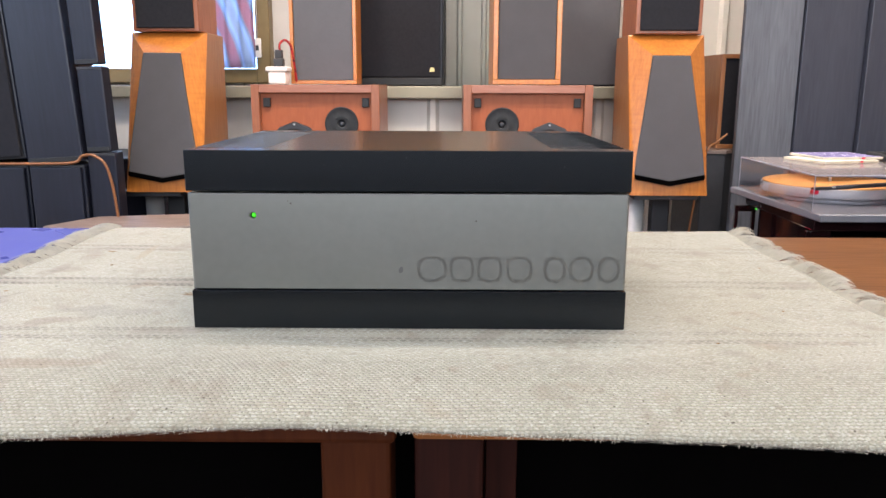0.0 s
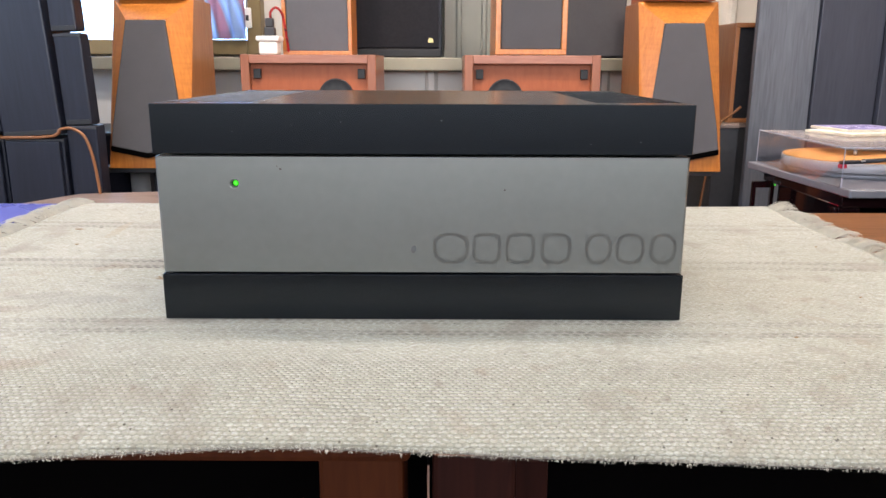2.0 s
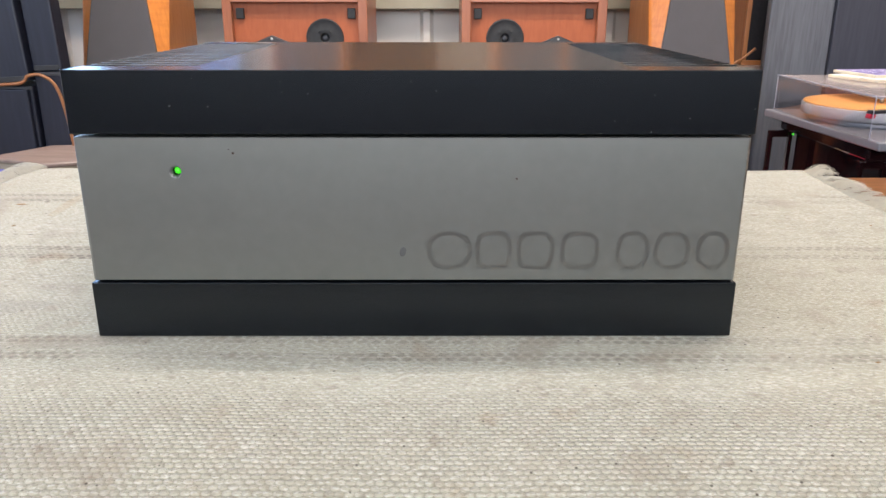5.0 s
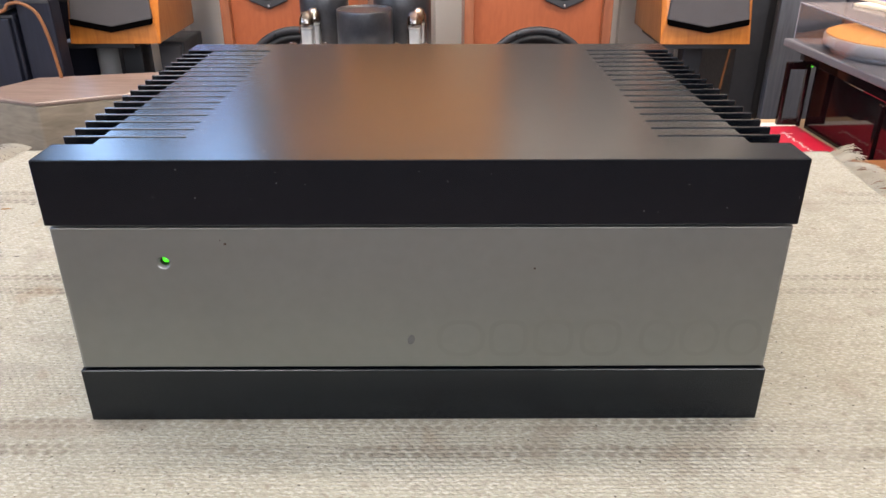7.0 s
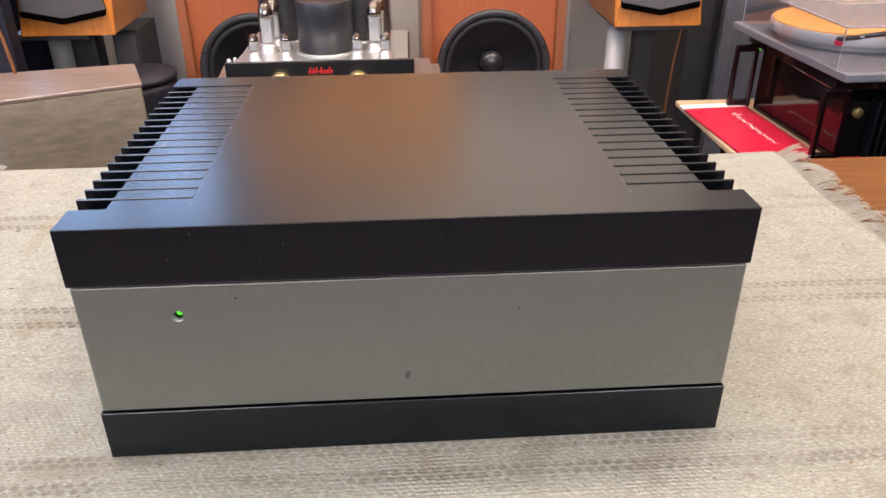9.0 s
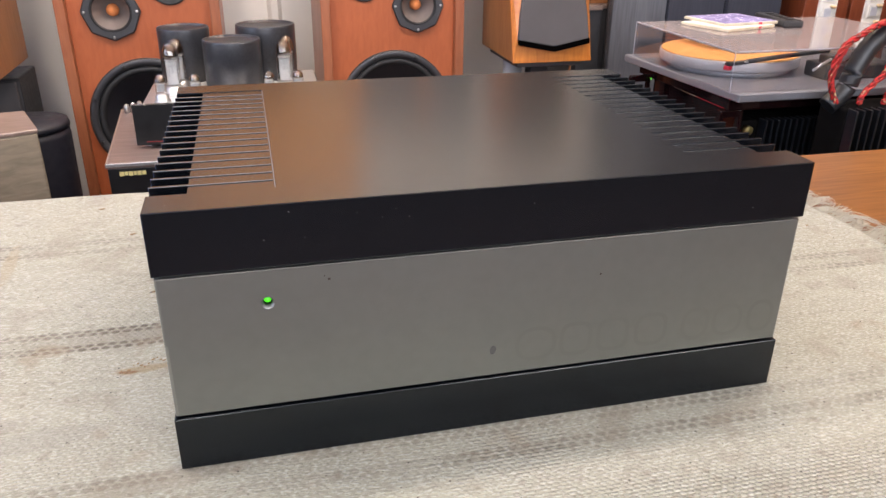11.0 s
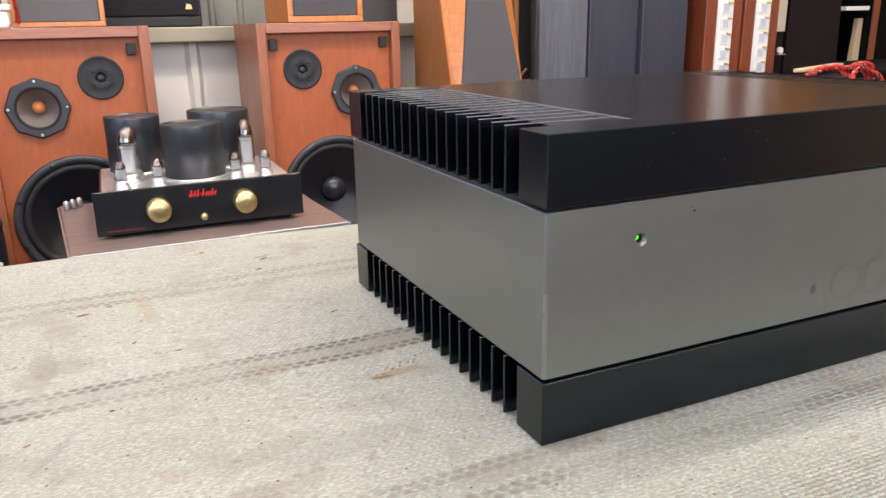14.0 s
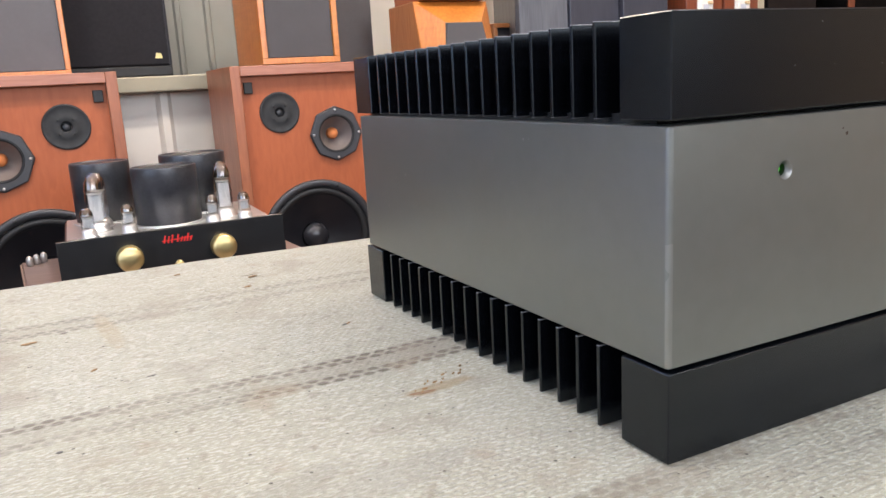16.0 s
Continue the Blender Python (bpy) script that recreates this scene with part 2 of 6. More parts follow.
    for sx, sy, lx, ly, turn, amount, tint in (
            (-0.189, 0.098, 0.020, 0.0050, 0.04, 0.62, (0.27, 0.19, 0.085)), (-0.196, 0.0965, 0.009, 0.0016, -0.1, 0.75, (0.20, 0.085, 0.03)),
            (-0.300, 0.266, 0.006, 0.045, 0.08, 0.34, (0.34, 0.25, 0.13)), (-0.282, 0.016, 0.022, 0.012, 0.5, 0.45, (0.21, 0.155, 0.105)),
            (-0.357, 0.189, 0.009, 0.022, 0.1, 0.30, (0.20, 0.165, 0.12)), (-0.350, 0.088, 0.0035, 0.020, -0.5, 0.30, (0.19, 0.17, 0.14)),
            (-0.266, 0.050, 0.034, 0.009, 0.35, 0.40, (0.22, 0.20, 0.16)), (-0.235, 0.040, 0.040, 0.012, 0.1, 0.34, (0.22, 0.20, 0.165)),
            (-0.165, -0.004, 0.050, 0.010, 0.1, 0.40, (0.24, 0.20, 0.15)), (-0.250, -0.072, 0.060, 0.010, 0.0, 0.45, (0.27, 0.20, 0.13)),
            (-0.209, 0.339, 0.0060, 0.0013, 0.0, 0.85, (0.09, 0.06, 0.03)), (-0.218, 0.309, 0.0022, 0.0013, 0.0, 0.85, (0.06, 0.05, 0.035)),
            (-0.192, 0.198, 0.0032, 0.0014, 0.5, 0.85, (0.06, 0.05, 0.04)), (-0.321, 0.274, 0.0028, 0.0018, 0.4, 0.8, (0.08, 0.06, 0.045)),
            (-0.325, 0.119, 0.0015, 0.0015, 0.0, 0.9, (0.04, 0.035, 0.03)), (-0.288, 0.181, 0.0030, 0.0012, 0.3, 0.8, (0.07, 0.06, 0.05))):
        mp, ln = n.new("ShaderNodeMapping"), n.new("ShaderNodeVectorMath")
        mp.vector_type = "TEXTURE"
        mp.inputs["Location"].default_value, mp.inputs["Rotation"].default_value, mp.inputs["Scale"].default_value = (sx, sy, 0), (0, 0, turn), (lx, ly, 1)
        l.new(uv.outputs[0], mp.inputs["Vector"])
        ln.operation = "LENGTH"
        l.new(mp.outputs[0], ln.inputs[0])
        ragged = node_math(t, "MULTIPLY_ADD", tex(160, 4), 0.9, node_math(t, "SUBTRACT", ln.outputs["Value"], 0.45))
        blend(node_math(t, "MULTIPLY", smooth(ragged, 1.05, 0.55), amount), tint)
    for scale, keep, size, depth in ((60, 0.74, 0.046, 0.85), (150, 0.93, 0.08, 0.8), (30, 0.86, 0.026, 0.9)):
        vo = n.new("ShaderNodeTexVoronoi")
        vo.voronoi_dimensions = "2D"
        vo.inputs["Scale"].default_value = scale
        l.new(uv.outputs[0], vo.inputs["Vector"])
        vc = n.new("ShaderNodeSeparateXYZ")
        l.new(vo.outputs["Color"], vc.inputs[0])
        speck = node_math(t, "MULTIPLY", smooth(vo.outputs["Distance"], size, size * 0.5), node_math(t, "GREATER_THAN", vc.outputs[0], keep))
        blend(node_math(t, "MULTIPLY", speck, depth), (0.055, 0.042, 0.03))
    l.new(col, b.inputs["Base Color"])
    return m


def black_coat(name, base, rough, speck=0.0, spec=0.3):
    """Black satin lacquer, with a few chips and dust specks."""
    m = mat(name, base, rough, 0.0, 0.1, 60, spec=spec, rvar=0.02)
    m.node_tree.nodes["Principled BSDF"].inputs["Specular Tint"].default_value = (0.84, 0.93, 1.0, 1)
    if speck:
        t = m.node_tree
        n, l = t.nodes, t.links
        co, vo, no = n.new("ShaderNodeTexCoord"), n.new("ShaderNodeTexVoronoi"), n.new("ShaderNodeTexNoise")
        vo.voronoi_dimensions = "2D"
        vo.inputs["Scale"].default_value, no.inputs["Scale"].default_value = 170, 14
        sp, cb, vc = n.new("ShaderNodeSeparateXYZ"), n.new("ShaderNodeCombineXYZ"), n.new("ShaderNodeSeparateXYZ")
        l.new(co.outputs["Object"], sp.inputs[0])
        l.new(sp.outputs[0], cb.inputs[0])
        l.new(node_math(t, "MULTIPLY_ADD", sp.outputs[1], 0.97, sp.outputs[2]), cb.inputs[1])
        l.new(cb.outputs[0], vo.inputs["Vector"])
        l.new(vo.outputs["Color"], vc.inputs[0])
        l.new(co.outputs["Object"], no.inputs["Vector"])
        d = node_math(t, "LESS_THAN", vo.outputs["Distance"], node_math(t, "MULTIPLY", vc.outputs[1], 0.026))
        k = node_math(t, "MULTIPLY", d, node_math(t, "GREATER_THAN", node_math(t, "MULTIPLY_ADD", no.outputs["Fac"], 0.6, node_math(t, "MULTIPLY", vc.outputs[0], node_math(t, "MULTIPLY", node_math(t, "GREATER_THAN", sp.outputs[2], 0.09), node_math(t, "LESS_THAN", sp.outputs[2], 0.1325)))), 1.14))
        q = n.new("ShaderNodeMix")
        q.data_type = "RGBA"
        b = n["Principled BSDF"]
        old = b.inputs["Base Color"].links[0].from_socket
        l.new(node_math(t, "MULTIPLY", k, speck), q.inputs["Factor"])
        l.new(old, q.inputs["A"])
        q.inputs["B"].default_value = (0.6, 0.6, 0.58, 1)
        l.new(q.outputs["Result"], b.inputs["Base Color"])
    return m


def glass(name, tint=(1, 1, 1), rough=0.02, alpha=0.12):
    m = bpy.data.materials.new(name)
    m.use_nodes = True
    t = m.node_tree
    b = t.nodes["Principled BSDF"]
    tr, mx, fr = t.nodes.new("ShaderNodeBsdfTransparent"), t.nodes.new("ShaderNodeMixShader"), t.nodes.new("ShaderNodeLayerWeight")
    gl = t.nodes.new("ShaderNodeBsdfGlossy")
    gl.inputs["Roughness"].default_value = rough
    tr.inputs["Color"].default_value = (*tint, 1)
    f = node_math(t, "MULTIPLY_ADD", node_math(t, "POWER", fr.outputs["Facing"], 3.0), 0.85, alpha)
    t.links.new(f, mx.inputs[0])
    t.links.new(tr.outputs[0], mx.inputs[1])
    t.links.new(gl.outputs[0], mx.inputs[2])
    t.links.new(mx.outputs[0], t.nodes["Material Output"].inputs[0])
    t.nodes.remove(b)
    return m


def glow(name, colour, strength):
    m = bpy.data.materials.new(name)
    m.use_nodes = True
    b = m.node_tree.nodes["Principled BSDF"]
    b.inputs["Base Color"].default_value = (*colour, 1)
    b.inputs["Emission Color"].default_value = (*colour, 1)
    b.inputs["Emission Strength"].default_value = strength
    return m


M_WALL = mat("painted_sheet_wall", (0.58, 0.55, 0.51), 0.55, 0, 0.06, 8, 0.05, 60)
# lighter copy of the sheet wall; the stronger light on it is painted in
M_WALL_LOW = mat("lit_white_sheet", (0.66, 0.635, 0.59), 0.5, 0, 0.06, 8, 0.05, 60)
M_WALL_IN = mat("white_plaster", (0.72, 0.70, 0.66), 0.8, 0, 0.06, 6, 0.2, 90)
M_SHOP = mat("brown_panelling", (0.175, 0.158, 0.135), 0.6, 0, 0.15, 12, 0.2, 90)
M_TAN = mat("tan_wall_board", (0.46, 0.31, 0.17), 0.6, 0, 0.1, 12, 0.1, 90)
M_CEIL = mat("white_ceiling_board", (0.78, 0.77, 0.74), 0.85, 0, 0.05, 5, 0.2, 120)
M_FLOOR = mat("grey_floor_vinyl", (0.172, 0.11, 0.096), 0.55, 0, 0.2, 12, 0.15, 80)
# beige darkened to olive: shadow along the ledge is put into its colour
M_LEDGE = mat("beige_ledge_in_shade", (0.30, 0.28, 0.21), 0.6, 0, 0.12, 20, 0.1, 100)
M_BLACK = black_coat("black_satin_lacquer", (0.0017, 0.0022, 0.0036), 0.23, 0.9, 0.52)
M_FIN = black_coat("black_anodised_fin", (0.007, 0.008, 0.010), 0.32, 0.0, 0.6)
M_PALE_EDGE = mat("pale_metal_edge", (0.14, 0.14, 0.15), 0.5, 0.25, 0.5, 300)
M_DARK = mat("dark_cavity", (0.004, 0.004, 0.004), 0.8)
M_SILVER = mat("grey_satin_enamel", (0.220, 0.2255, 0.2110), 0.36, 0.85, 0.05, 160, 0.06, 2600, rvar=0.04)
ws = M_SILVER.node_tree
wco, wsp, wno, wmx = ws.nodes.new("ShaderNodeTexCoord"), ws.nodes.new("ShaderNodeSeparateXYZ"), ws.nodes.new("ShaderNodeTexNoise"), ws.nodes.new("ShaderNodeMix")
ws.links.new(wco.outputs["Object"], wsp.inputs[0])
ws.links.new(wco.outputs["Object"], wno.inputs["Vector"])
wno.inputs["Scale"].default_value, wno.inputs["Detail"].default_value = 55, 6
wx = node_math(ws, "GREATER_THAN", node_math(ws, "ABSOLUTE", wsp.outputs[0]), 0.1605 - 0.0007 - 0.0017)
wy = node_math(ws, "LESS_THAN", wsp.outputs[1], 0.0012 + 0.0014)
wear = node_math(ws, "MULTIPLY", node_math(ws, "MULTIPLY", wx, wy), node_math(ws, "MULTIPLY", node_math(ws, "GREATER_THAN", wno.outputs["Fac"], 0.53), 0.14))
wvo, wn2 = ws.nodes.new("ShaderNodeTexVoronoi"), ws.nodes.new("ShaderNodeTexNoise")
wmp = ws.nodes.new("ShaderNodeMapping")
wmp.inputs["Scale"].default_value, wmp.inputs["Rotation"].default_value = (1.6, 1.0, 0.7), (0, 0.5, 0)
ws.links.new(wco.outputs["Object"], wmp.inputs["Vector"])
ws.links.new(wmp.outputs[0], wvo.inputs["Vector"])
ws.links.new(wco.outputs["Object"], wn2.inputs["Vector"])
wvo.inputs["Scale"].default_value, wn2.inputs["Scale"].default_value = 120, 13
nick = node_math(ws, "MULTIPLY", node_math(ws, "LESS_THAN", wvo.outputs["Distance"], 0.05), node_math(ws, "GREATER_THAN", wn2.outputs["Fac"], 0.6))
wmx.data_type = "RGBA"
wbc = ws.nodes["Principled BSDF"].inputs["Base Color"]
ws.links.new(node_math(ws, "MAXIMUM", wear, node_math(ws, "MULTIPLY", nick, 0.35)), wmx.inputs["Factor"])
ws.links.new(wbc.links[0].from_socket, wmx.inputs["A"])
wmx.inputs["B"].default_value = (0.62, 0.61, 0.56, 1)
ws.links.new(wmx.outputs["Result"], wbc)
M_MARK = mat("grey_gloss_print", (0.209, 0.2135, 0.2005), 0.285, 0.85, 0.03, 60, rvar=0.03)
M_SCREW = mat("dull_steel_screw", (0.115, 0.116, 0.113), 0.5, 0.6, 0.1, 200)
M_DIMBRASS = mat("dull_brass_knob", (0.20, 0.16, 0.06), 0.4, 0.6, 0.1, 100)
M_CHIP = mat("dark_enamel_chip", (0.05, 0.03, 0.018), 0.8)
M_CHROME = mat("bright_countersink", (0.22, 0.225, 0.22), 0.35, 0.8, 0.05, 200)
M_LED = glow("green_led", (0.05, 0.62, 0.02), 1.0)
M_WEAVE = weave_material()
M_YARN = mat("undyed_wool_yarn", (0.56, 0.515, 0.425), 0.95, 0, 0.12, 150, 0.3, 2000, 0, 0.1)
M_FLECK = mat("dry_leaf_fleck", (0.27, 0.165, 0.08), 0.9, 0, 0.3, 300)
M_TABLE_R = wood("orange_brown_table_wood", (0.14, 0.046, 0.0095), (0.29, 0.108, 0.022), 0.32, (5, 70, 70), 0.3)
# leg and left-table woods darkened, the gloom under the tables put into colour
M_TABLE_L = wood("shaded_brown_table_wood", (0.030, 0.0065, 0.0016), (0.058, 0.015, 0.004), 0.55, (60, 60, 5), 0.0)
M_LEG_R = wood("shaded_red_leg_wood", (0.012, 0.0028, 0.0018), (0.027, 0.0065, 0.004), 0.55, (60, 60, 5), 0.0)
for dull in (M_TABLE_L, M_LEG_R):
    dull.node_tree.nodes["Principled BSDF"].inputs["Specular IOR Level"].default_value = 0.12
M_BLUE = mat("violet_blue_plastic_sheet", (0.12, 0.13, 0.42), 0.3, 0, 0.15, 14, 0.05, 80)
M_MAHOG = wood("red_brown_veneer", (0.22, 0.065, 0.028), (0.34, 0.115, 0.05), 0.38, (40, 40, 5), 0.25)
M_MAHOG_EDGE = wood("red_brown_veneer_edge", (0.25, 0.085, 0.045), (0.38, 0.15, 0.09), 0.36, (5, 60, 60), 0.25)
M_BAFFLE = wood("orange_brown_baffle_board", (0.30, 0.070, 0.020), (0.385, 0.097, 0.029), 0.55, (30, 30, 8), 0.03)
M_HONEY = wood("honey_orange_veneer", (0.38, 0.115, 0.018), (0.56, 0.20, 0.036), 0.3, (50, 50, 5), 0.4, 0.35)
M_WARM_PANEL = wood("unseen_warm_panel", (0.64, 0.27, 0.075), (0.76, 0.37, 0.12), 0.45, (40, 40, 4), 0.1)
# browner copy of the honey veneer, shade on cabinet sides put into the colour
M_HONEY_DK = wood("shaded_honey_and_brown_veneer", (0.24, 0.09, 0.03), (0.36, 0.15, 0.055), 0.35, (50, 50, 5), 0.3)
M_GRILLE = mat("dark_grey_grille_cloth", (0.082, 0.078, 0.082), 0.9, 0, 0.08, 120, 0.5, 1800, 0, 0.2)
M_GRILLE_LT = mat("grey_grille_cloth", (0.115, 0.115, 0.125), 0.9, 0, 0.08, 120, 0.5, 1800, 0, 0.2)
M_GRILLE_BK = mat("black_grille_cloth", (0.016, 0.016, 0.02), 0.8, 0, 0.1, 120, 0.5, 1800, 0, 0.2)
M_ASH = wood("grey_stained_ash", (0.062, 0.067, 0.082), (0.125, 0.132, 0.152), 0.45, (55, 55, 3.5), 0.1)
M_ASH_DK = wood("dark_blue_grey_ash", (0.030, 0.032, 0.046), (0.046, 0.049, 0.066), 0.45, (55, 55, 3.5), 0.1)
M_ASH_BK = wood("black_ash_veneer", (0.0055, 0.0068, 0.013), (0.0115, 0.0138, 0.026), 0.4, (55, 55, 3.5), 0.15)
for dull in (M_ASH_BK, M_ASH_DK):
    dull.node_tree.nodes["Principled BSDF"].inputs["Specular IOR Level"].default_value = 0.36
M_RUBBER = mat("black_rubber", (0.012, 0.012, 0.013), 0.55, 0, 0.1, 80, 0.1, 500)
M_TWEET = mat("dark_grey_moulded_plate", (0.020, 0.021, 0.023), 0.75, 0, 0.12, 90, 0.1, 500)
M_NAVY = mat("blue_black_plastic", (0.005, 0.006, 0.013), 0.6, 0, 0.1, 60)
M_CONE = mat("black_paper_cone", (0.012, 0.012, 0.015), 0.36, 0, 0.15, 60, 0.3, 700)
M_CAP = mat("glossy_black_dust_cap", (0.022, 0.022, 0.026), 0.22, 0, 0.1, 80)
M_RING = mat("grey_cast_ring", (0.048, 0.049, 0.054), 0.42, 0.3, 0.15, 90)
M_ALU = mat("grey_lacquered_cone", (0.19, 0.165, 0.155), 0.33, 0.25, 0.15, 60)
M_ORANGE = mat("orange_felt_cap", (0.62, 0.20, 0.06), 0.8, 0, 0.1, 120)
M_TRAFO = mat("black_enamel_can", (0.040, 0.042, 0.049), 0.30, 0.3, 0.3, 190, 0.0, 200, rvar=0.05)
M_CHASSIS = mat("black_brushed_panel", (0.012, 0.012, 0.013), 0.35, 0.2, 0.1, 60)
M_BRASS = mat("polished_brass", (0.70, 0.56, 0.27), 0.4, 1.0, 0.08, 80)
M_DULLRED = mat("dull_red_print", (0.14, 0.012, 0.012), 0.6)
M_RED = mat("red_print", (0.62, 0.02, 0.015), 0.5)
M_TUBE = glass("tube_glass", (0.98, 0.97, 0.95), 0.03, 0.16)
M_GETTER = mat("dark_brown_getter", (0.10, 0.055, 0.028), 0.12, 0.85, 0.2, 120)
M_PLATE = mat("pale_grey_anode", (0.48, 0.49, 0.50), 0.4, 0.4, 0.1, 200)
M_CERAM = mat("white_ceramic_socket", (0.78, 0.76, 0.72), 0.35, 0, 0.05, 150)
M_STEEL = mat("brushed_steel", (0.62, 0.62, 0.62), 0.34, 0.85, 0.08, 150)
M_SATIN = mat("satin_silver_paint", (0.50, 0.49, 0.48), 0.55, 0.3, 0.08, 60)
M_PLINTH = wood("brown_plinth_top", (0.12, 0.088, 0.079), (0.185, 0.138, 0.125), 0.35, (5, 60, 60), 0.15)
M_GREYPLATE = mat("graphite_turntable_plinth", (0.19, 0.19, 0.212), 0.38, 0.3, 0.06, 40)
M_PLATTER = mat("grey_platter_rim", (0.36, 0.35, 0.36), 0.45, 0.2, 0.05, 60)
M_FELT = mat("orange_cork_mat", (0.72, 0.34, 0.10), 0.75, 0, 0.08, 60, 0.3, 700)
M_ACRYL = glass("clear_acrylic", (0.96, 0.96, 0.98), 0.04, 0.06)
# pinkish diffuse share on the lid's top stands for its reflection and dust
M_LID_HAZE = glass("dusty_reflecting_acrylic", (0.96, 0.96, 0.98), 0.08, 0.06)
dt = M_LID_HAZE.node_tree
ddf, dmx = dt.nodes.new("ShaderNodeBsdfDiffuse"), dt.nodes.new("ShaderNodeMixShader")
ddf.inputs["Color"].default_value, dmx.inputs[0].default_value = (0.36, 0.315, 0.315, 1), 0.34
dso = dt.nodes["Material Output"].inputs[0]
dt.links.new(dso.links[0].from_socket, dmx.inputs[1])
dt.links.new(ddf.outputs[0], dmx.inputs[2])
dt.links.new(dmx.outputs[0], dso)
M_EDGE = mat("polished_acrylic_edge", (0.34, 0.33, 0.38), 0.3, 0, 0.1, 60)
M_DARKACR = mat("dark_red_black_acrylic", (0.010, 0.0035, 0.004), 0.07, 0, 0.1, 40, spec=0.45)
M_SLEEVE = mat("red_printed_sleeve", (0.58, 0.015, 0.045), 0.35, 0, 0.06, 20, 0, 100, 0.3)
M_PAPER = mat("white_paper", (0.78, 0.75, 0.70), 0.6, 0, 0.05, 40)
M_KRAFT = mat("tan_board_shelf", (0.50, 0.36, 0.22), 0.6, 0, 0.1, 40)
M_CASE = mat("pale_printed_card", (0.52, 0.47, 0.36), 0.45, 0, 0.25, 120)
M_PURPLE = mat("violet_cover_print", (0.36, 0.32, 0.58), 0.25, 0, 0.5, 110)
M_CABLE_OR = mat("orange_rubber_cable", (0.22, 0.085, 0.028), 0.5, 0, 0.1, 90)


def braid(name, a, b):
    """Two-colour braided sleeving: small flecks of the second colour."""
    m = mat(name, a, 0.6, 0, 0.3, 400, 0.5, 900)
    t = m.node_tree
    n, l = t.nodes, t.links
    co, no, q = n.new("ShaderNodeTexCoord"), n.new("ShaderNodeTexNoise"), n.new("ShaderNodeMix")
    no.inputs["Scale"].default_value, no.inputs["Detail"].default_value = 170, 2
    l.new(co.outputs["Object"], no.inputs["Vector"])
    q.data_type = "RGBA"
    p = n["Principled BSDF"].inputs["Base Color"]
    l.new(node_math(t, "GREATER_THAN", no.outputs["Fac"], 0.57), q.inputs["Factor"])
    l.new(p.links[0].from_socket, q.inputs["A"])
    q.inputs["B"].default_value = (*b, 1)
    l.new(q.outputs["Result"], p)
    return m


M_CABLE_RED = braid("red_braided_sleeving", (0.44, 0.016, 0.014), (0.10, 0.006, 0.006))
M_CABLE_TAN = braid("tan_flecked_sleeving", (0.40, 0.03, 0.022), (0.50, 0.33, 0.17))
M_CABLE_BK = mat("black_rubber_hose", (0.02, 0.02, 0.022), 0.38, 0, 0.1, 90)
M_STOOL = wood("grey_brown_wood", (0.14, 0.115, 0.082), (0.27, 0.225, 0.165), 0.6, (8, 8, 30), 0.05)
M_STOOL_TOP = wood("warm_brown_top_wood", (0.17, 0.12, 0.10), (0.27, 0.20, 0.17), 0.42, (6, 50, 50), 0.1)
M_FRAMEBR = mat("olive_brown_window_frame", (0.20, 0.145, 0.065), 0.45, 0.2, 0.15, 30)
M_PANE = glass("window_glass", (1, 1, 1), 0.02, 0.03)
M_OUT = glow("hazy_daylight", (0.42, 0.66, 1.0), 6.0)
M_PLASTIC = mat("white_plastic", (0.78, 0.76, 0.72), 0.4, 0, 0.05, 60)
M_CHARCOAL = mat("charcoal_plastic", (0.03, 0.03, 0.033), 0.5, 0, 0.1, 60)
M_REDWOOD = wood("red_mahogany_tower", (0.13, 0.028, 0.012), (0.24, 0.06, 0.025), 0.35, (50, 50, 5), 0.25)
M_GOLDTXT = mat("gold_badge", (0.68, 0.58, 0.25), 0.4, 0.1, 0.1, 90)
# one flat black for the under-table shade panel and the loudspeakers' lower lips
M_NIGHT = mat("matt_black_shade_and_lip", (0.0016, 0.0014, 0.0014), 1.0, 0, 0.2, 30, 0, 300, 0, 0.0)
M_PALEGREY = mat("pale_grey_film", (0.52, 0.53, 0.60), 0.35, 0, 0.1, 300)
M_TABTAN = mat("tan_terminal_plastic", (0.70, 0.52, 0.31), 0.5, 0, 0.15, 200)
M_BOXDARK = mat("dark_brown_box_leather", (0.0125, 0.0085, 0.0085), 0.7, 0, 0.2, 20, 0.2, 300, 0, 0.15)
M_SHELFBLACK = mat("black_shelf_board", (0.0035, 0.003, 0.003), 0.8, 0, 0.15, 30, 0, 300, 0, 0.08)


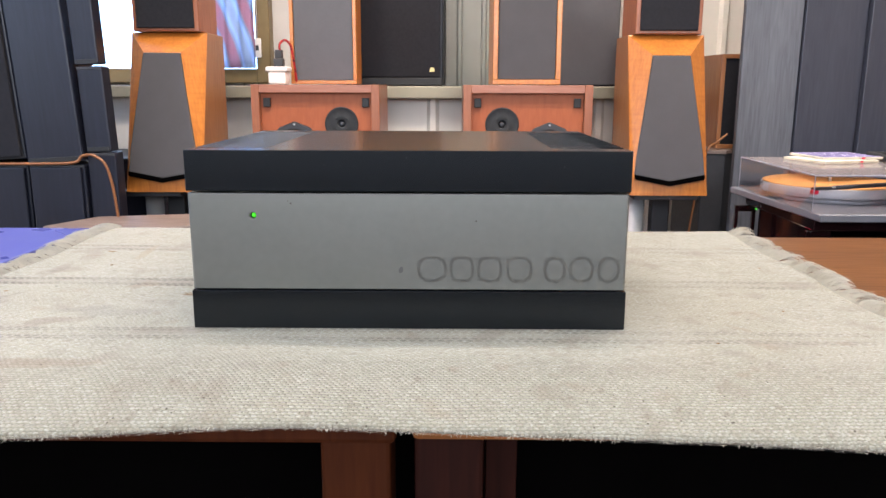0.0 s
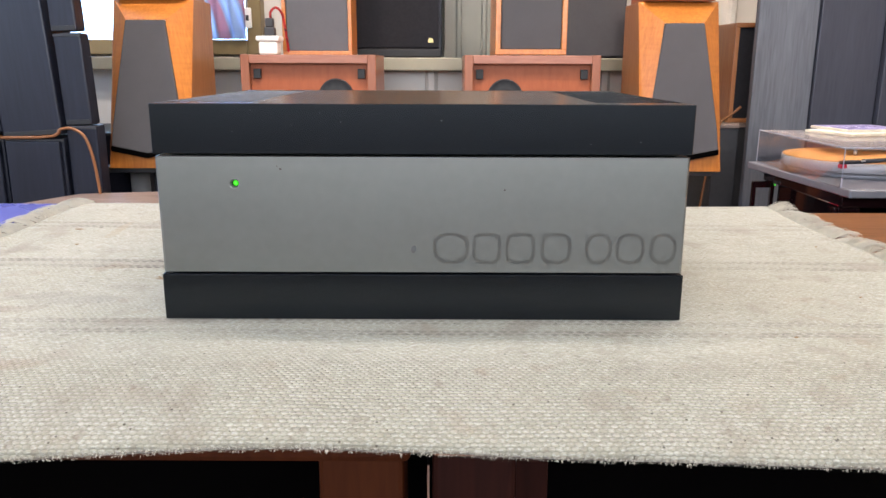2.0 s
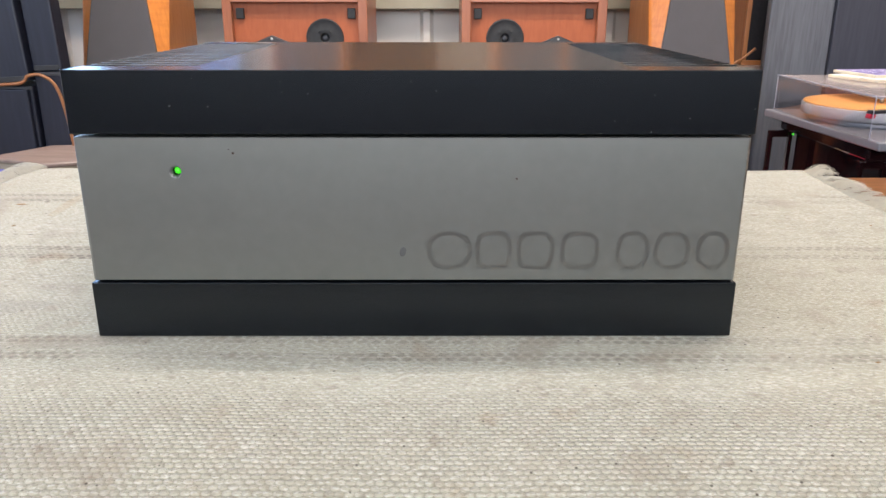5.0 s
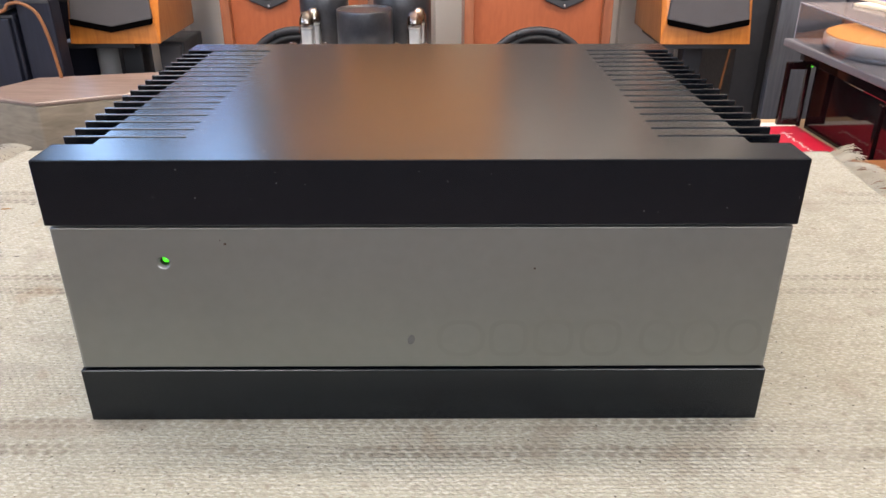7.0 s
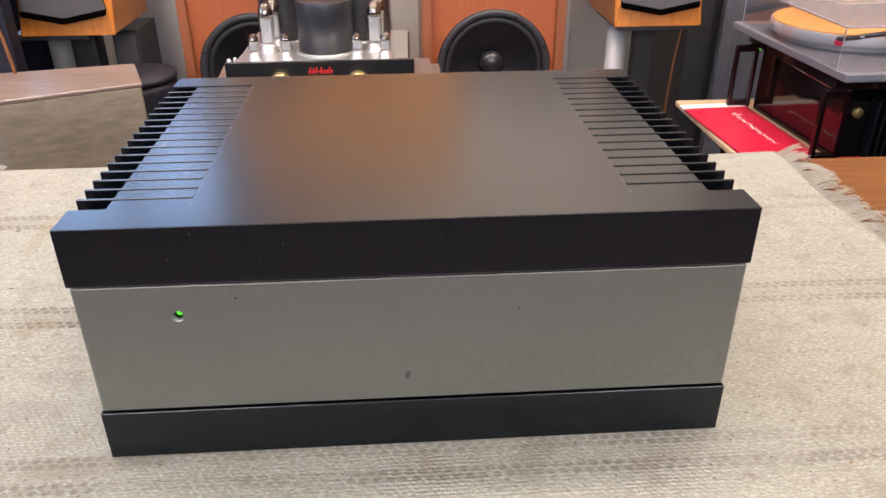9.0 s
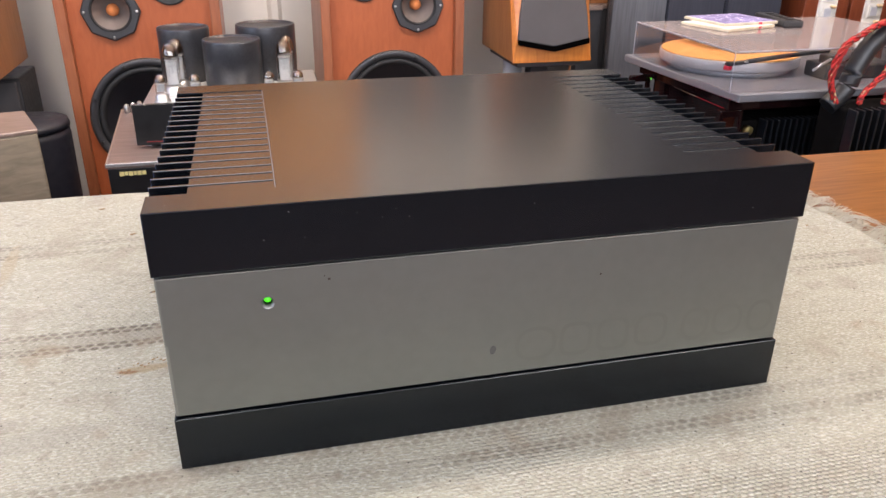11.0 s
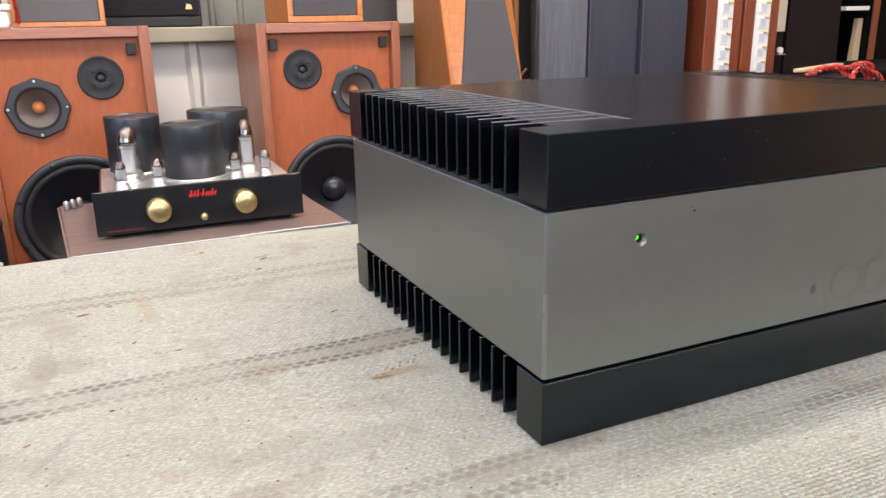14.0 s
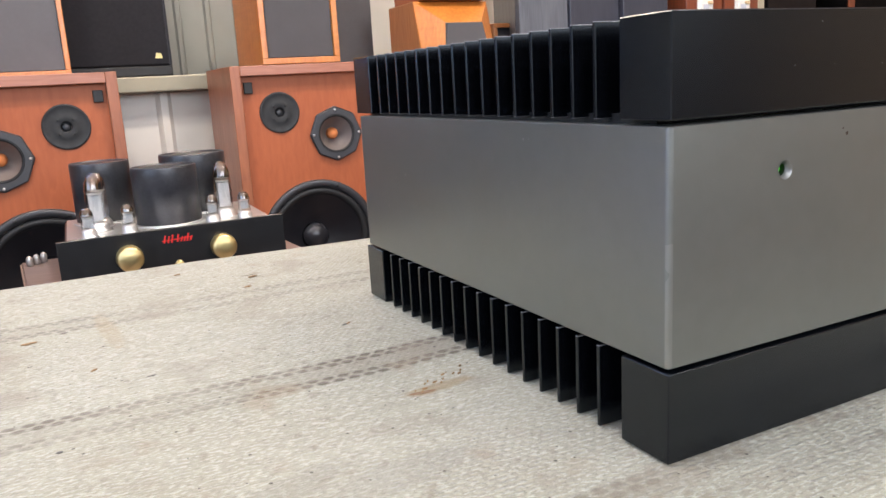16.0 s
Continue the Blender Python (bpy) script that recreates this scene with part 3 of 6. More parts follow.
def curtain_material():
    """Blue-grey cloth with slanting red and pale stripes."""
    m = mat("striped_curtain_cloth", (0.3, 0.36, 0.5), 0.9)
    t = m.node_tree
    n, l = t.nodes, t.links
    co, wv, ramp = n.new("ShaderNodeTexCoord"), n.new("ShaderNodeTexWave"), n.new("ShaderNodeValToRGB")
    mp = n.new("ShaderNodeMapping")
    mp.inputs["Rotation"].default_value = (0, radians(16), 0)
    wv.inputs["Scale"].default_value, wv.inputs["Distortion"].default_value = 3.2, 1.5
    l.new(co.outputs["Object"], mp.inputs["Vector"])
    l.new(mp.outputs[0], wv.inputs["Vector"])
    l.new(wv.outputs["Fac"], ramp.inputs[0])
    ramp.color_ramp.interpolation = "EASE"
    e = ramp.color_ramp.elements
    e[0].position, e[0].color = 0.0, (0.44, 0.47, 0.55, 1)
    e[1].position, e[1].color = 0.3, (0.50, 0.60, 0.84, 1)
    for p, c in ((0.62, (0.36, 0.40, 0.48, 1)), (0.83, (0.52, 0.25, 0.28, 1))):
        k = e.new(p)
        k.color = c
    l.new(ramp.outputs[0], n["Principled BSDF"].inputs["Base Color"])
    tl, mx = n.new("ShaderNodeBsdfTranslucent"), n.new("ShaderNodeMixShader")
    l.new(ramp.outputs[0], tl.inputs["Color"])
    mx.inputs[0].default_value = 0.5
    out = n["Material Output"].inputs[0]
    l.new(n["Principled BSDF"].outputs[0], mx.inputs[1])
    l.new(tl.outputs[0], mx.inputs[2])
    l.new(mx.outputs[0], out)
    return m


M_CURTAIN = curtain_material()


# ---- mesh helpers ----
def box(x0, x1, y0, y1, z0, z1, bev=0.0, seg=2, bm=None):
    own = bmesh.new()
    bmesh.ops.create_cube(own, size=1)
    for v in own.verts:
        v.co = Vector(((x0 + x1) / 2 + v.co.x * (x1 - x0), (y0 + y1) / 2 + v.co.y * (y1 - y0), (z0 + z1) / 2 + v.co.z * (z1 - z0)))
    if bev:
        bmesh.ops.bevel(own, geom=own.edges[:], offset=bev, segments=seg, affect="EDGES", profile=0.5)
    return join(bm, own)


def join(bm, other):
    if bm is None:
        return other
    me = bpy.data.meshes.new("scratch")
    other.to_mesh(me)
    other.free()
    bm.from_mesh(me)
    bpy.data.meshes.remove(me)
    return bm


def prism(poly, y0, y1, bev=0.0, bm=None, axis="y"):
    """An outline of (a, b) drawn out along one axis: y: a is x, b is z; z: a is x, b is y; x: a is y, b is z."""
    put = {"y": lambda a, b, c: (a, c, b), "z": lambda a, b, c: (a, b, c), "x": lambda a, b, c: (c, a, b)}[axis]
    own = bmesh.new()
    lo = [own.verts.new(put(a, b, y0)) for a, b in poly]
    hi = [own.verts.new(put(a, b, y1)) for a, b in poly]
    own.faces.new(lo)
    own.faces.new(hi[::-1])
    for i in range(len(poly)):
        j = (i + 1) % len(poly)
        own.faces.new((lo[j], lo[i], hi[i], hi[j]))
    bmesh.ops.recalc_face_normals(own, faces=own.faces[:])
    if bev:
        bmesh.ops.bevel(own, geom=own.edges[:], offset=bev, segments=1, affect="EDGES")
    return join(bm, own)


def lathe(profile, seg=32, centre=(0, 0, 0), axis="z", bm=None, caps=True):
    """Turned shape from (radius, height) pairs; axis y points the heights towards the viewer (-y)."""
    own = bmesh.new()
    rings = []
    for r, h in profile:
        ring = []
        for i in range(seg):
            a = 2 * math.pi * i / seg
            p = (r * math.cos(a), r * math.sin(a), h) if axis == "z" else (r * math.cos(a), -h, r * math.sin(a))
            ring.append(own.verts.new(Vector(p) + Vector(centre)))
        rings.append(ring)
    for lo, hi in zip(rings, rings[1:]):
        for i in range(seg):
            own.faces.new((lo[i], lo[(i + 1) % seg], hi[(i + 1) % seg], hi[i]))
    if caps:
        own.faces.new(rings[0][::-1])
        own.faces.new(rings[-1])
    bmesh.ops.remove_doubles(own, verts=own.verts[:], dist=1e-6)
    bmesh.ops.recalc_face_normals(own, faces=own.faces[:])
    for f in own.faces:
        f.smooth = True
    return join(bm, own)


def tube(points, r, seg=8, bm=None, taper=None):
    """A round rod along smooth points."""
    own = bmesh.new()
    pts = [Vector(p) for p in points]
    rings = []
    for i, p in enumerate(pts):
        d = (pts[min(i + 1, len(pts) - 1)] - pts[max(i - 1, 0)]).normalized()
        up = Vector((0, 0, 1)) if abs(d.z) < 0.95 else Vector((1, 0, 0))
        a = d.cross(up).normalized()
        b = d.cross(a)
        k = r * (1 if taper is None else 1 + (taper - 1) * i / (len(pts) - 1))
        rings.append([own.verts.new(p + k * (a * math.cos(2 * math.pi * j / seg) + b * math.sin(2 * math.pi * j / seg))) for j in range(seg)])
    for lo, hi in zip(rings, rings[1:]):
        for j in range(seg):
            f = own.faces.new((lo[j], lo[(j + 1) % seg], hi[(j + 1) % seg], hi[j]))
            f.smooth = True
    own.faces.new(rings[0][::-1])
    own.faces.new(rings[-1])
    bmesh.ops.recalc_face_normals(own, faces=own.faces[:])
    return join(bm, own)


def spline(keys, n=24):
    """Catmull-Rom points through keys."""
    k = [Vector(p) for p in keys]
    k = [2 * k[0] - k[1]] + k + [2 * k[-1] - k[-2]]
    out = []
    for i in range(1, len(k) - 2):
        for j in range(n):
            s = j / n
            a, b, c, d = k[i - 1:i + 3]
            out.append(0.5 * (2 * b + (c - a) * s + (2 * a - 5 * b + 4 * c - d) * s * s + (3 * b - a - 3 * c + d) * s ** 3))
    out.append(k[-2])
    return out


def part(name, bm, material, parent=None, label=""):
    me = bpy.data.meshes.new(name)
    bm.to_mesh(me)
    bm.free()
    me.materials.append(material)
    ob = new(name, me)
    ob.parent = parent
    return tagged(ob, label)


def thing(name, label, category, at=(0, 0, 0), turn=0.0, group="", kind=""):
    ob = new(name)
    ob.empty_display_size = 0.05
    ob.matrix_basis = pose(*at, 0, 0, turn)
    return tagged(ob, label, category, group, kind)


def bored(ob, *cutters):
    """Cuts the given solid meshes out of ob and makes the result its mesh."""
    for bm in cutters:
        cut = part("cutter", bm, M_DARK, ob.parent)
        mod = ob.modifiers.new("bore", "BOOLEAN")
        mod.object, mod.operation = cut, "DIFFERENCE"
    bpy.context.view_layer.update()
    done = bpy.data.meshes.new_from_object(ob.evaluated_get(bpy.context.evaluated_depsgraph_get()))
    used = [m.object for m in ob.modifiers]
    ob.modifiers.clear()
    ob.data = done
    for cut in used:
        bpy.data.objects.remove(cut)
    return ob


def setting(name, bm, material, label, category):
    return tagged(part(name, bm, material), label, category, "", "structure")


# ---- the room ----
setting("floor", box(WEST - 0.1, EAST + 0.1, SOUTH - 0.1, NORTH + 0.2, FLOOR - 0.1, FLOOR), M_FLOOR, "dull grey vinyl shop floor", "floor")
setting("ceiling", box(WEST - 0.1, EAST + 0.1, SOUTH - 0.1, NORTH + 0.2, CEIL, CEIL + 0.1), M_CEIL, "plain white ceiling board", "ceiling")
bm = box(WEST, -1.4, SOUTH - 0.1, SOUTH, FLOOR, CEIL)
box(1.8, EAST, SOUTH - 0.1, SOUTH, FLOOR, CEIL, bm=bm)
box(-1.4, 1.8, SOUTH - 0.1, SOUTH, FLOOR, 0.35, bm=bm)
box(-1.4, 1.8, SOUTH - 0.1, SOUTH, 1.55, CEIL, bm=bm)
setting("wall_south", bm, M_SHOP, "dull brown shop front wall with a wide window opening", "wall")
setting("wall_east", box(EAST, EAST + 0.1, SOUTH - 0.1, NORTH + 0.1, FLOOR, CEIL), M_TAN, "plain tan board wall", "wall")

# west wall with a window opening
bm = box(WEST - 0.1, WEST, SOUTH - 0.1, -1.2, FLOOR, CEIL)
box(WEST - 0.1, WEST, 0.8, NORTH + 0.1, FLOOR, CEIL, bm=bm)
box(WEST - 0.1, WEST, -1.2, 0.8, FLOOR, 0.1, bm=bm)
box(WEST - 0.1, WEST, -1.2, 0.8, 1.4, CEIL, bm=bm)
setting("wall_west", bm, M_WALL_IN, "white plaster wall with a wide window opening", "wall")

# north wall: pressed sheet panels with upright ribs, a window opening to the west
WX0, WX1, WZ0, WZ1 = -1.45, -0.66, 0.235, 1.35


def ribbed(x0, x1, z0, z1, bm=None):
    own = bmesh.new()
    step = 0.19
    k = math.floor(x0 / step) - 1
    line = []
    while k * step < x1 + step:
        b = k * step
        line += [(b, 0.0), (b + 0.035, 0.0), (b + 0.045, 0.018), (b + 0.062, 0.018), (b + 0.072, 0.0)]
        k += 1
    line = [(min(max(a, x0), x1), d) for a, d in line]
    rows = []
    for z in (z0, z1):
        rows.append([own.verts.new((a, NORTH - d, z)) for a, d in line])
    for i in range(len(line) - 1):
        if line[i + 1][0] > line[i][0]:
            own.faces.new((rows[0][i], rows[0][i + 1], rows[1][i + 1], rows[1][i]))
    return join(bm, own)


bm = box(WEST, WX0, NORTH + 0.004, NORTH + 0.1, FLOOR, CEIL)
box(WX1, EAST, NORTH + 0.004, NORTH + 0.1, FLOOR, CEIL, bm=bm)
box(WX0, WX1, NORTH + 0.004, NORTH + 0.1, FLOOR, WZ0, bm=bm)
box(WX0, WX1, NORTH + 0.004, NORTH + 0.1, WZ1, CEIL, bm=bm)
ribbed(WEST, WX0, FLOOR, CEIL, bm)
ribbed(WX1, 0.60, FLOOR, CEIL, bm)
ribbed(WX0, WX1, FLOOR, WZ0, bm)
ribbed(WX0, WX1, WZ1, CEIL, bm)
setting("wall_north", bm, M_WALL, "pale pressed sheet wall with upright ribs", "wall")
setting("wall_panel", ribbed(0.601, EAST, FLOOR, CEIL), M_WALL_LOW, "white pressed sheet panelling beside the tall loudspeakers", "wall panel")

LOWY = 2.065
own = box(WEST, EAST, LOWY + 0.004, NORTH - 0.022, FLOOR, 0.1355)
for k in range(27):
    b = WEST + 0.03 + k * 0.185
    prism([(b, LOWY + 0.004), (b + 0.012, LOWY - 0.012), (b + 0.03, LOWY - 0.012), (b + 0.042, LOWY + 0.004)], FLOOR, 0.1355, 0, own, "z")
setting("wall_panel", own, M_WALL_LOW, "pale pressed sheet panelling below the ledge", "wall panel")
ledge = setting("ledge", box(WEST, EAST, 2.0, NORTH - 0.021, 0.136, 0.176, 0.004), M_LEDGE, "beige painted timber ledge along the wall", "ledge")

# window with its frame, pane and the bright day outside
win = thing("window_1", "brown framed window full of bright daylight", "window", kind="structure")
bm = box(WX1, WX1 + 0.05, NORTH - 0.06, NORTH + 0.05, WZ0 - 0.05, WZ1, 0.004)
part("window_frame", bm, M_FRAMEBR, win)
part("window_frame", box(WX0, WX1, NORTH - 0.06, NORTH + 0.05, WZ0 - 0.05, WZ0, 0.004), M_FRAMEBR, win)
part("mullion", box(-1.0, -0.965, NORTH - 0.03, NORTH + 0.03, WZ0, WZ1, 0.003), M_FRAMEBR, win)
pane = part("pane", box(WX0, WX1, NORTH + 0.012, NORTH + 0.018, WZ0, WZ1), M_PANE, win)
pane.visible_shadow = False
out = part("backdrop", box(-2.9, 0.8, NORTH + 0.9, NORTH + 0.92, -0.4, 2.5), M_OUT)
tagged(out, "hazy white daylight outside the window", "backdrop", "", "structure")

# a striped cloth hung in the window
own = bmesh.new()
rows = []
for iz in range(13):
    z = 0.236 + iz * 0.05
    rows.append([own.verts.new((-0.875 + ix * 0.0078, NORTH - 0.085 + 0.011 * math.sin(ix * 1.0 + 0.5 * math.sin(iz * 0.4)), z)) for ix in range(29)])
for a, b in zip(rows, rows[1:]):
    for i in range(28):
        own.faces.new((a[i], a[i + 1], b[i + 1], b[i])).smooth = True
bmesh.ops.solidify(own, geom=own.faces[:], thickness=0.002)
tagged(part("curtain", own, M_CURTAIN), "blue-grey curtain with red stripes hanging in the window", "curtain")

# ceiling fixtures over the lamps, those of the added blue and warm tubes included
for i, (lx, ly, watts, tint) in enumerate(LAMPS):
    fx = thing("ceiling_light", "white ceiling batten with a lit tube", "ceiling light", (lx, ly, CEIL), group="ceiling lights")
    part("housing", box(-0.62, 0.62, -0.07, 0.07, -0.04, 0, 0.004), M_PLASTIC, fx)
    part("diffuser", box(-0.6, 0.6, -0.06, 0.06, -0.062, -0.04, 0.006), glow("lit_tube_diffuser", (1.0, 0.96, 0.88), 3.0) if i == 0 else bpy.data.materials["lit_tube_diffuser"], fx)


for lx, ly, ax, watts in SPOTS:
    fx = thing("ceiling_spotlight", "small white ceiling spotlight turned to the far wall", "spotlight", (lx, ly, CEIL), group="ceiling spotlights")
    part("mount", lathe([(0.05, 0.0), (0.05, -0.02), (0.012, -0.026), (0.012, -0.07)], 20), M_PLASTIC, fx)
    part("shade", lathe([(0.014, -0.068), (0.04, -0.085), (0.045, -0.125), (0.042, -0.125), (0.036, -0.09), (0.0, -0.08)], 24), M_PLASTIC, fx)


# ---- tables ----
def table(name, label, x0, x1, y0, y1, wood_top, wood_leg, leg_xs):
    tb = thing(name, label, "table", group="tables pushed together")
    part("tabletop", box(x0, x1, y0, y1, -0.050, -0.006, 0.004), wood_top, tb)
    for lx in leg_xs:
        for ly in (y0 + 0.012, y1 - 0.06):
            part("leg", box(lx, lx + 0.047, ly, ly + 0.047, FLOOR, -0.050, 0.003), wood_leg, tb)
    # black sheet stands in for the shade under the tabletop
    part("shade_panel", box(x0 - 0.004, x1 + 0.004, 0.10, 0.115, FLOOR, -0.050, 0.0), M_NIGHT, tb, "black panel that paints the shade under the top")
    return tb


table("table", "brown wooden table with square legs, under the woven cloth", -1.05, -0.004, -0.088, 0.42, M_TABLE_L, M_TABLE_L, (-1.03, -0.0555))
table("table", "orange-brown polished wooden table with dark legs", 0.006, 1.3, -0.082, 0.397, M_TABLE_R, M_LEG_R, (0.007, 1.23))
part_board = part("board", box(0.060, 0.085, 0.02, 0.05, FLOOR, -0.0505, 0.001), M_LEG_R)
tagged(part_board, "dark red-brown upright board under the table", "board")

sheet = thing("plastic_sheet", "glossy violet-blue plastic sheet lying on the table", "sheet")
part("sheet_body", box(-1.0, -0.432, -0.05, 0.415, -0.006, -0.002, 0.001), M_BLUE, sheet)


# ---- the woven cloth ----
def cloth_height(x, y):
    if y < -0.075:
        s = (-0.075 - y)
        z = -0.0004 - 4.2 * s * s
    else:
        z = 0.0
    amp = 0.0012 * noise.noise(Vector((x * 9, y * 9, 0.3)))
    inside = max(0.0, min(1.0, (max(abs(x) - 0.165, -y - 0.004, y - 0.245)) / 0.03))
    z += (amp - 0.0004) * inside
    return z


def cloth_front(x):
    return -0.134 - 0.044 * max(0.0, x - 0.02) - 0.03 * max(0.0, -x - 0.05) - 0.0012 * math.sin(x * 23)


rug = thing("woven_cloth", "stained cream woven wool cloth with fringed ends, on tables", "cloth")
own = bmesh.new()
uvl = own.loops.layers.uv.new("cloth")
NX, NY = 150, 110
grid, place = [], {}
for j in range(NY + 1):
    row = []
    for i in range(NX + 1):
        x = -0.396 + 0.772 * i / NX
        y0, y1 = cloth_front(x), 0.402 + 0.009 * max(0, -x / 0.4) + 0.003 * math.sin(x * 17)
        y = y0 + (y1 - y0) * j / NY
        edge = 0.004 * math.sin(y * 31 + (0 if x < 0 else 2)) * (1 if i in (0, NX) else 0)
        v = own.verts.new((x + edge, y, cloth_height(x, y)))
        place[v] = (x, y if y > -0.075 else y - 0.4 * (y + 0.075) ** 2)
        row.append(v)
    grid.append(row)
for a, b in zip(grid, grid[1:]):
    for i in range(NX):
        f = own.faces.new((a[i], a[i + 1], b[i + 1], b[i]))
        f.smooth = True
        for lp in f.loops:
            lp[uvl].uv = place[lp.vert]
cloth = part("cloth_body", own, M_WEAVE, rug)
sol = cloth.modifiers.new("thickness", "SOLIDIFY")
sol.thickness, sol.offset = 0.0035, -1


def hem():
    """Short broken wool hairs along the front hem, in tufts."""
    rnd = random.Random(21)
    verts, faces = [], []
    for k in range(2600):
        x = rnd.uniform(-0.394, 0.374)
        y = cloth_front(x)
        p = Vector((x, y + 0.0006, cloth_height(x, y) - rnd.uniform(0.0004, 0.0036)))
        tuft = 0.25 + 0.55 * max(0.0, noise.noise(Vector((x * 160, 0.7, 0.2)))) + (0.3 if rnd.random() < 0.012 else 0.0)
        tip = p + Vector((rnd.uniform(-0.0022, 0.0022), -rnd.uniform(0.0006, 0.0026), -rnd.uniform(0.0004, 0.0034))) * tuft
        w = Vector((rnd.uniform(0.00010, 0.00022), 0.0, rnd.uniform(-0.0001, 0.0001)))
        d = Vector((0, 0.00018, 0.00012))
        i = len(verts)
        verts += [p - w, p + w, p + d, tip]
        faces += [(i, i + 1, i + 3), (i + 1, i + 2, i + 3), (i + 2, i, i + 3)]
    me = bpy.data.meshes.new("hem_hairs")
    me.from_pydata([tuple(v) for v in verts], [], faces)
    me.materials.append(M_YARN)
    new("hem_hairs", me).parent = rug


hem()


def fringe(side):
    """Clumped tufts of yarn along one end of the cloth."""
    rnd = random.Random(5 if side > 0 else 9)
    verts, faces = [], []
    x0 = 0.374 if side > 0 else -0.394
    y, far = -0.12, (0.398 if side > 0 else 0.42)
    while y < far:
        ln, skew = rnd.uniform(0.020, 0.035), rnd.uniform(-0.016, 0.020)
        lift, spread = rnd.uniform(0.001, 0.007), rnd.uniform(0.3, 1.1)
        for k in range(20):
            at = rnd.uniform(-0.0045, 0.0045)
            own = ln * rnd.uniform(0.72, 1.08)
            r = rnd.uniform(0.0003, 0.00055)
            base = Vector((x0 + 0.003 * math.sin(y * 31 + (0 if side < 0 else 2)), y + at, cloth_height(x0, y) + rnd.uniform(-0.0022, 0.0003)))
            kink, ph, drift = rnd.uniform(-0.0016, 0.0016), rnd.uniform(0, 6), rnd.uniform(-0.008, 0.008)
            first, n = len(verts), 7
            for i in range(n + 1):
                q = i / n
                c = base + Vector((side * own * q, skew * q * q - at * (1 - spread) * q + kink * math.sin(q * 8 + ph) + drift * q * q, (lift + 0.0018 * k / 19) * math.sin(q * 2.6) - 0.002 * q))
                if c.y > -0.075:
                    c.z = max(c.z, -0.0012)
                for a in range(3):
                    w = 2 * math.pi * a / 3
                    rr = r * (1 - 0.55 * q)
                    verts.append((c.x, c.y + rr * math.cos(w), c.z + rr * math.sin(w)))
            for i in range(n):
                for a in range(3):
                    p, o = first + 3 * i, (a + 1) % 3
                    faces.append((p + a, p + o, p + 3 + o, p + 3 + a))
        y += rnd.uniform(0.006, 0.009)
    me = bpy.data.meshes.new("fringe")
    me.from_pydata(verts, [], faces)
    me.materials.append(M_YARN)
    ob = new("fringe", me)
    ob.parent = rug
    tagged(ob, "loose cream yarn fringe", kind="stuff")


fringe(1)
fringe(-1)

# short loose fibres along the hanging front edge
rnd = random.Random(21)
verts, faces = [], []
for k in range(1500):
    x = rnd.uniform(-0.394, 0.374)
    y = cloth_front(x)
    p = Vector((x, y + 0.0005, cloth_height(x, y) - rnd.uniform(0.0, 0.0034)))
    d = Vector((rnd.uniform(-0.6, 0.6), rnd.uniform(-1.0, -0.2), rnd.uniform(-0.9, 0.3))).normalized() * rnd.uniform(0.0003, 0.0009)
    b = len(verts)
    verts += [tuple(p + Vector((0.00013, 0, 0))), tuple(p - Vector((0.00013, 0, 0))), tuple(p + Vector((0, 0, 0.0002))), tuple(p + d)]
    faces += [(b, b + 1, b + 3), (b + 1, b + 2, b + 3), (b + 2, b, b + 3)]
me = bpy.data.meshes.new("loose_fibre")
me.from_pydata(verts, [], faces)
me.materials.append(M_YARN)
fz = new("loose_fibre", me)
fz.parent = rug
tagged(fz, "short loose fibres along the edge", kind="stuff")

# dry bits lying on the cloth
own = None
rnd = random.Random(3)
for fx, fy, size in ((-0.337, 0.263, 0.0045), (-0.208, 0.331, 0.0042), (-0.217, 0.306, 0.003), *((-0.2 + 0.0021 * q, 0.096 + 0.0009 * q + 0.003 * math.sin(q * 5), 0.0006 + 0.0004 * (q % 3)) for q in range(14)),
                     (-0.191, 0.196, 0.002), (-0.36, 0.1, 0.002), (-0.31, 0.2, 0.002), (0.3, 0.05, 0.002), (0.22, -0.03, 0.0015), (0.34, 0.2, 0.002), (-0.25, 0.37, 0.003)):
    a = rnd.uniform(0, 3)
    d = bmesh.new()
    bmesh.ops.create_icosphere(d, subdivisions=1, radius=1)
    for v in d.verts:
        c = Vector((v.co.x * size, v.co.y * size * 0.35, v.co.z * 0.0005))
        v.co = Vector((fx + c.x * math.cos(a * 0.3) - c.y * math.sin(a * 0.3), fy + c.x * math.sin(a * 0.3) + c.y * math.cos(a * 0.3), 0.0007 + c.z))
    own = join(own, d)
tagged(part("dry_flecks", own, M_FLECK), "small brown dry flecks lying on the cloth", "debris", "", "stuff")


# ---- the power amplifier ----
W, DEP = 0.1605, 0.241
amp = thing("power_amplifier", "black and grey finned power amplifier with green lamp, on cloth", "amplifier")
Z1, Z2, Z3, Z4 = 0.0295, 0.0306, 0.1020, 0.1036
TOP = 0.133
# grey band with rounded upright corners
own = bmesh.new()
bmesh.ops.create_cube(own, size=1)
for v in own.verts:
    v.co = Vector((v.co.x * 2 * (W - 0.0007), DEP / 2 + v.co.y * (DEP - 0.0024), (Z2 + Z3) / 2 + v.co.z * (Z3 - Z2)))
ups = [e for e in own.edges if abs(e.verts[0].co.z - e.verts[1].co.z) > 0.01]
bmesh.ops.bevel(own, geom=ups, offset=0.0016, segments=4, affect="EDGES", profile=0.5)
rim = [e for e in own.edges if abs(e.verts[0].co.z - e.verts[1].co.z) < 1e-5]
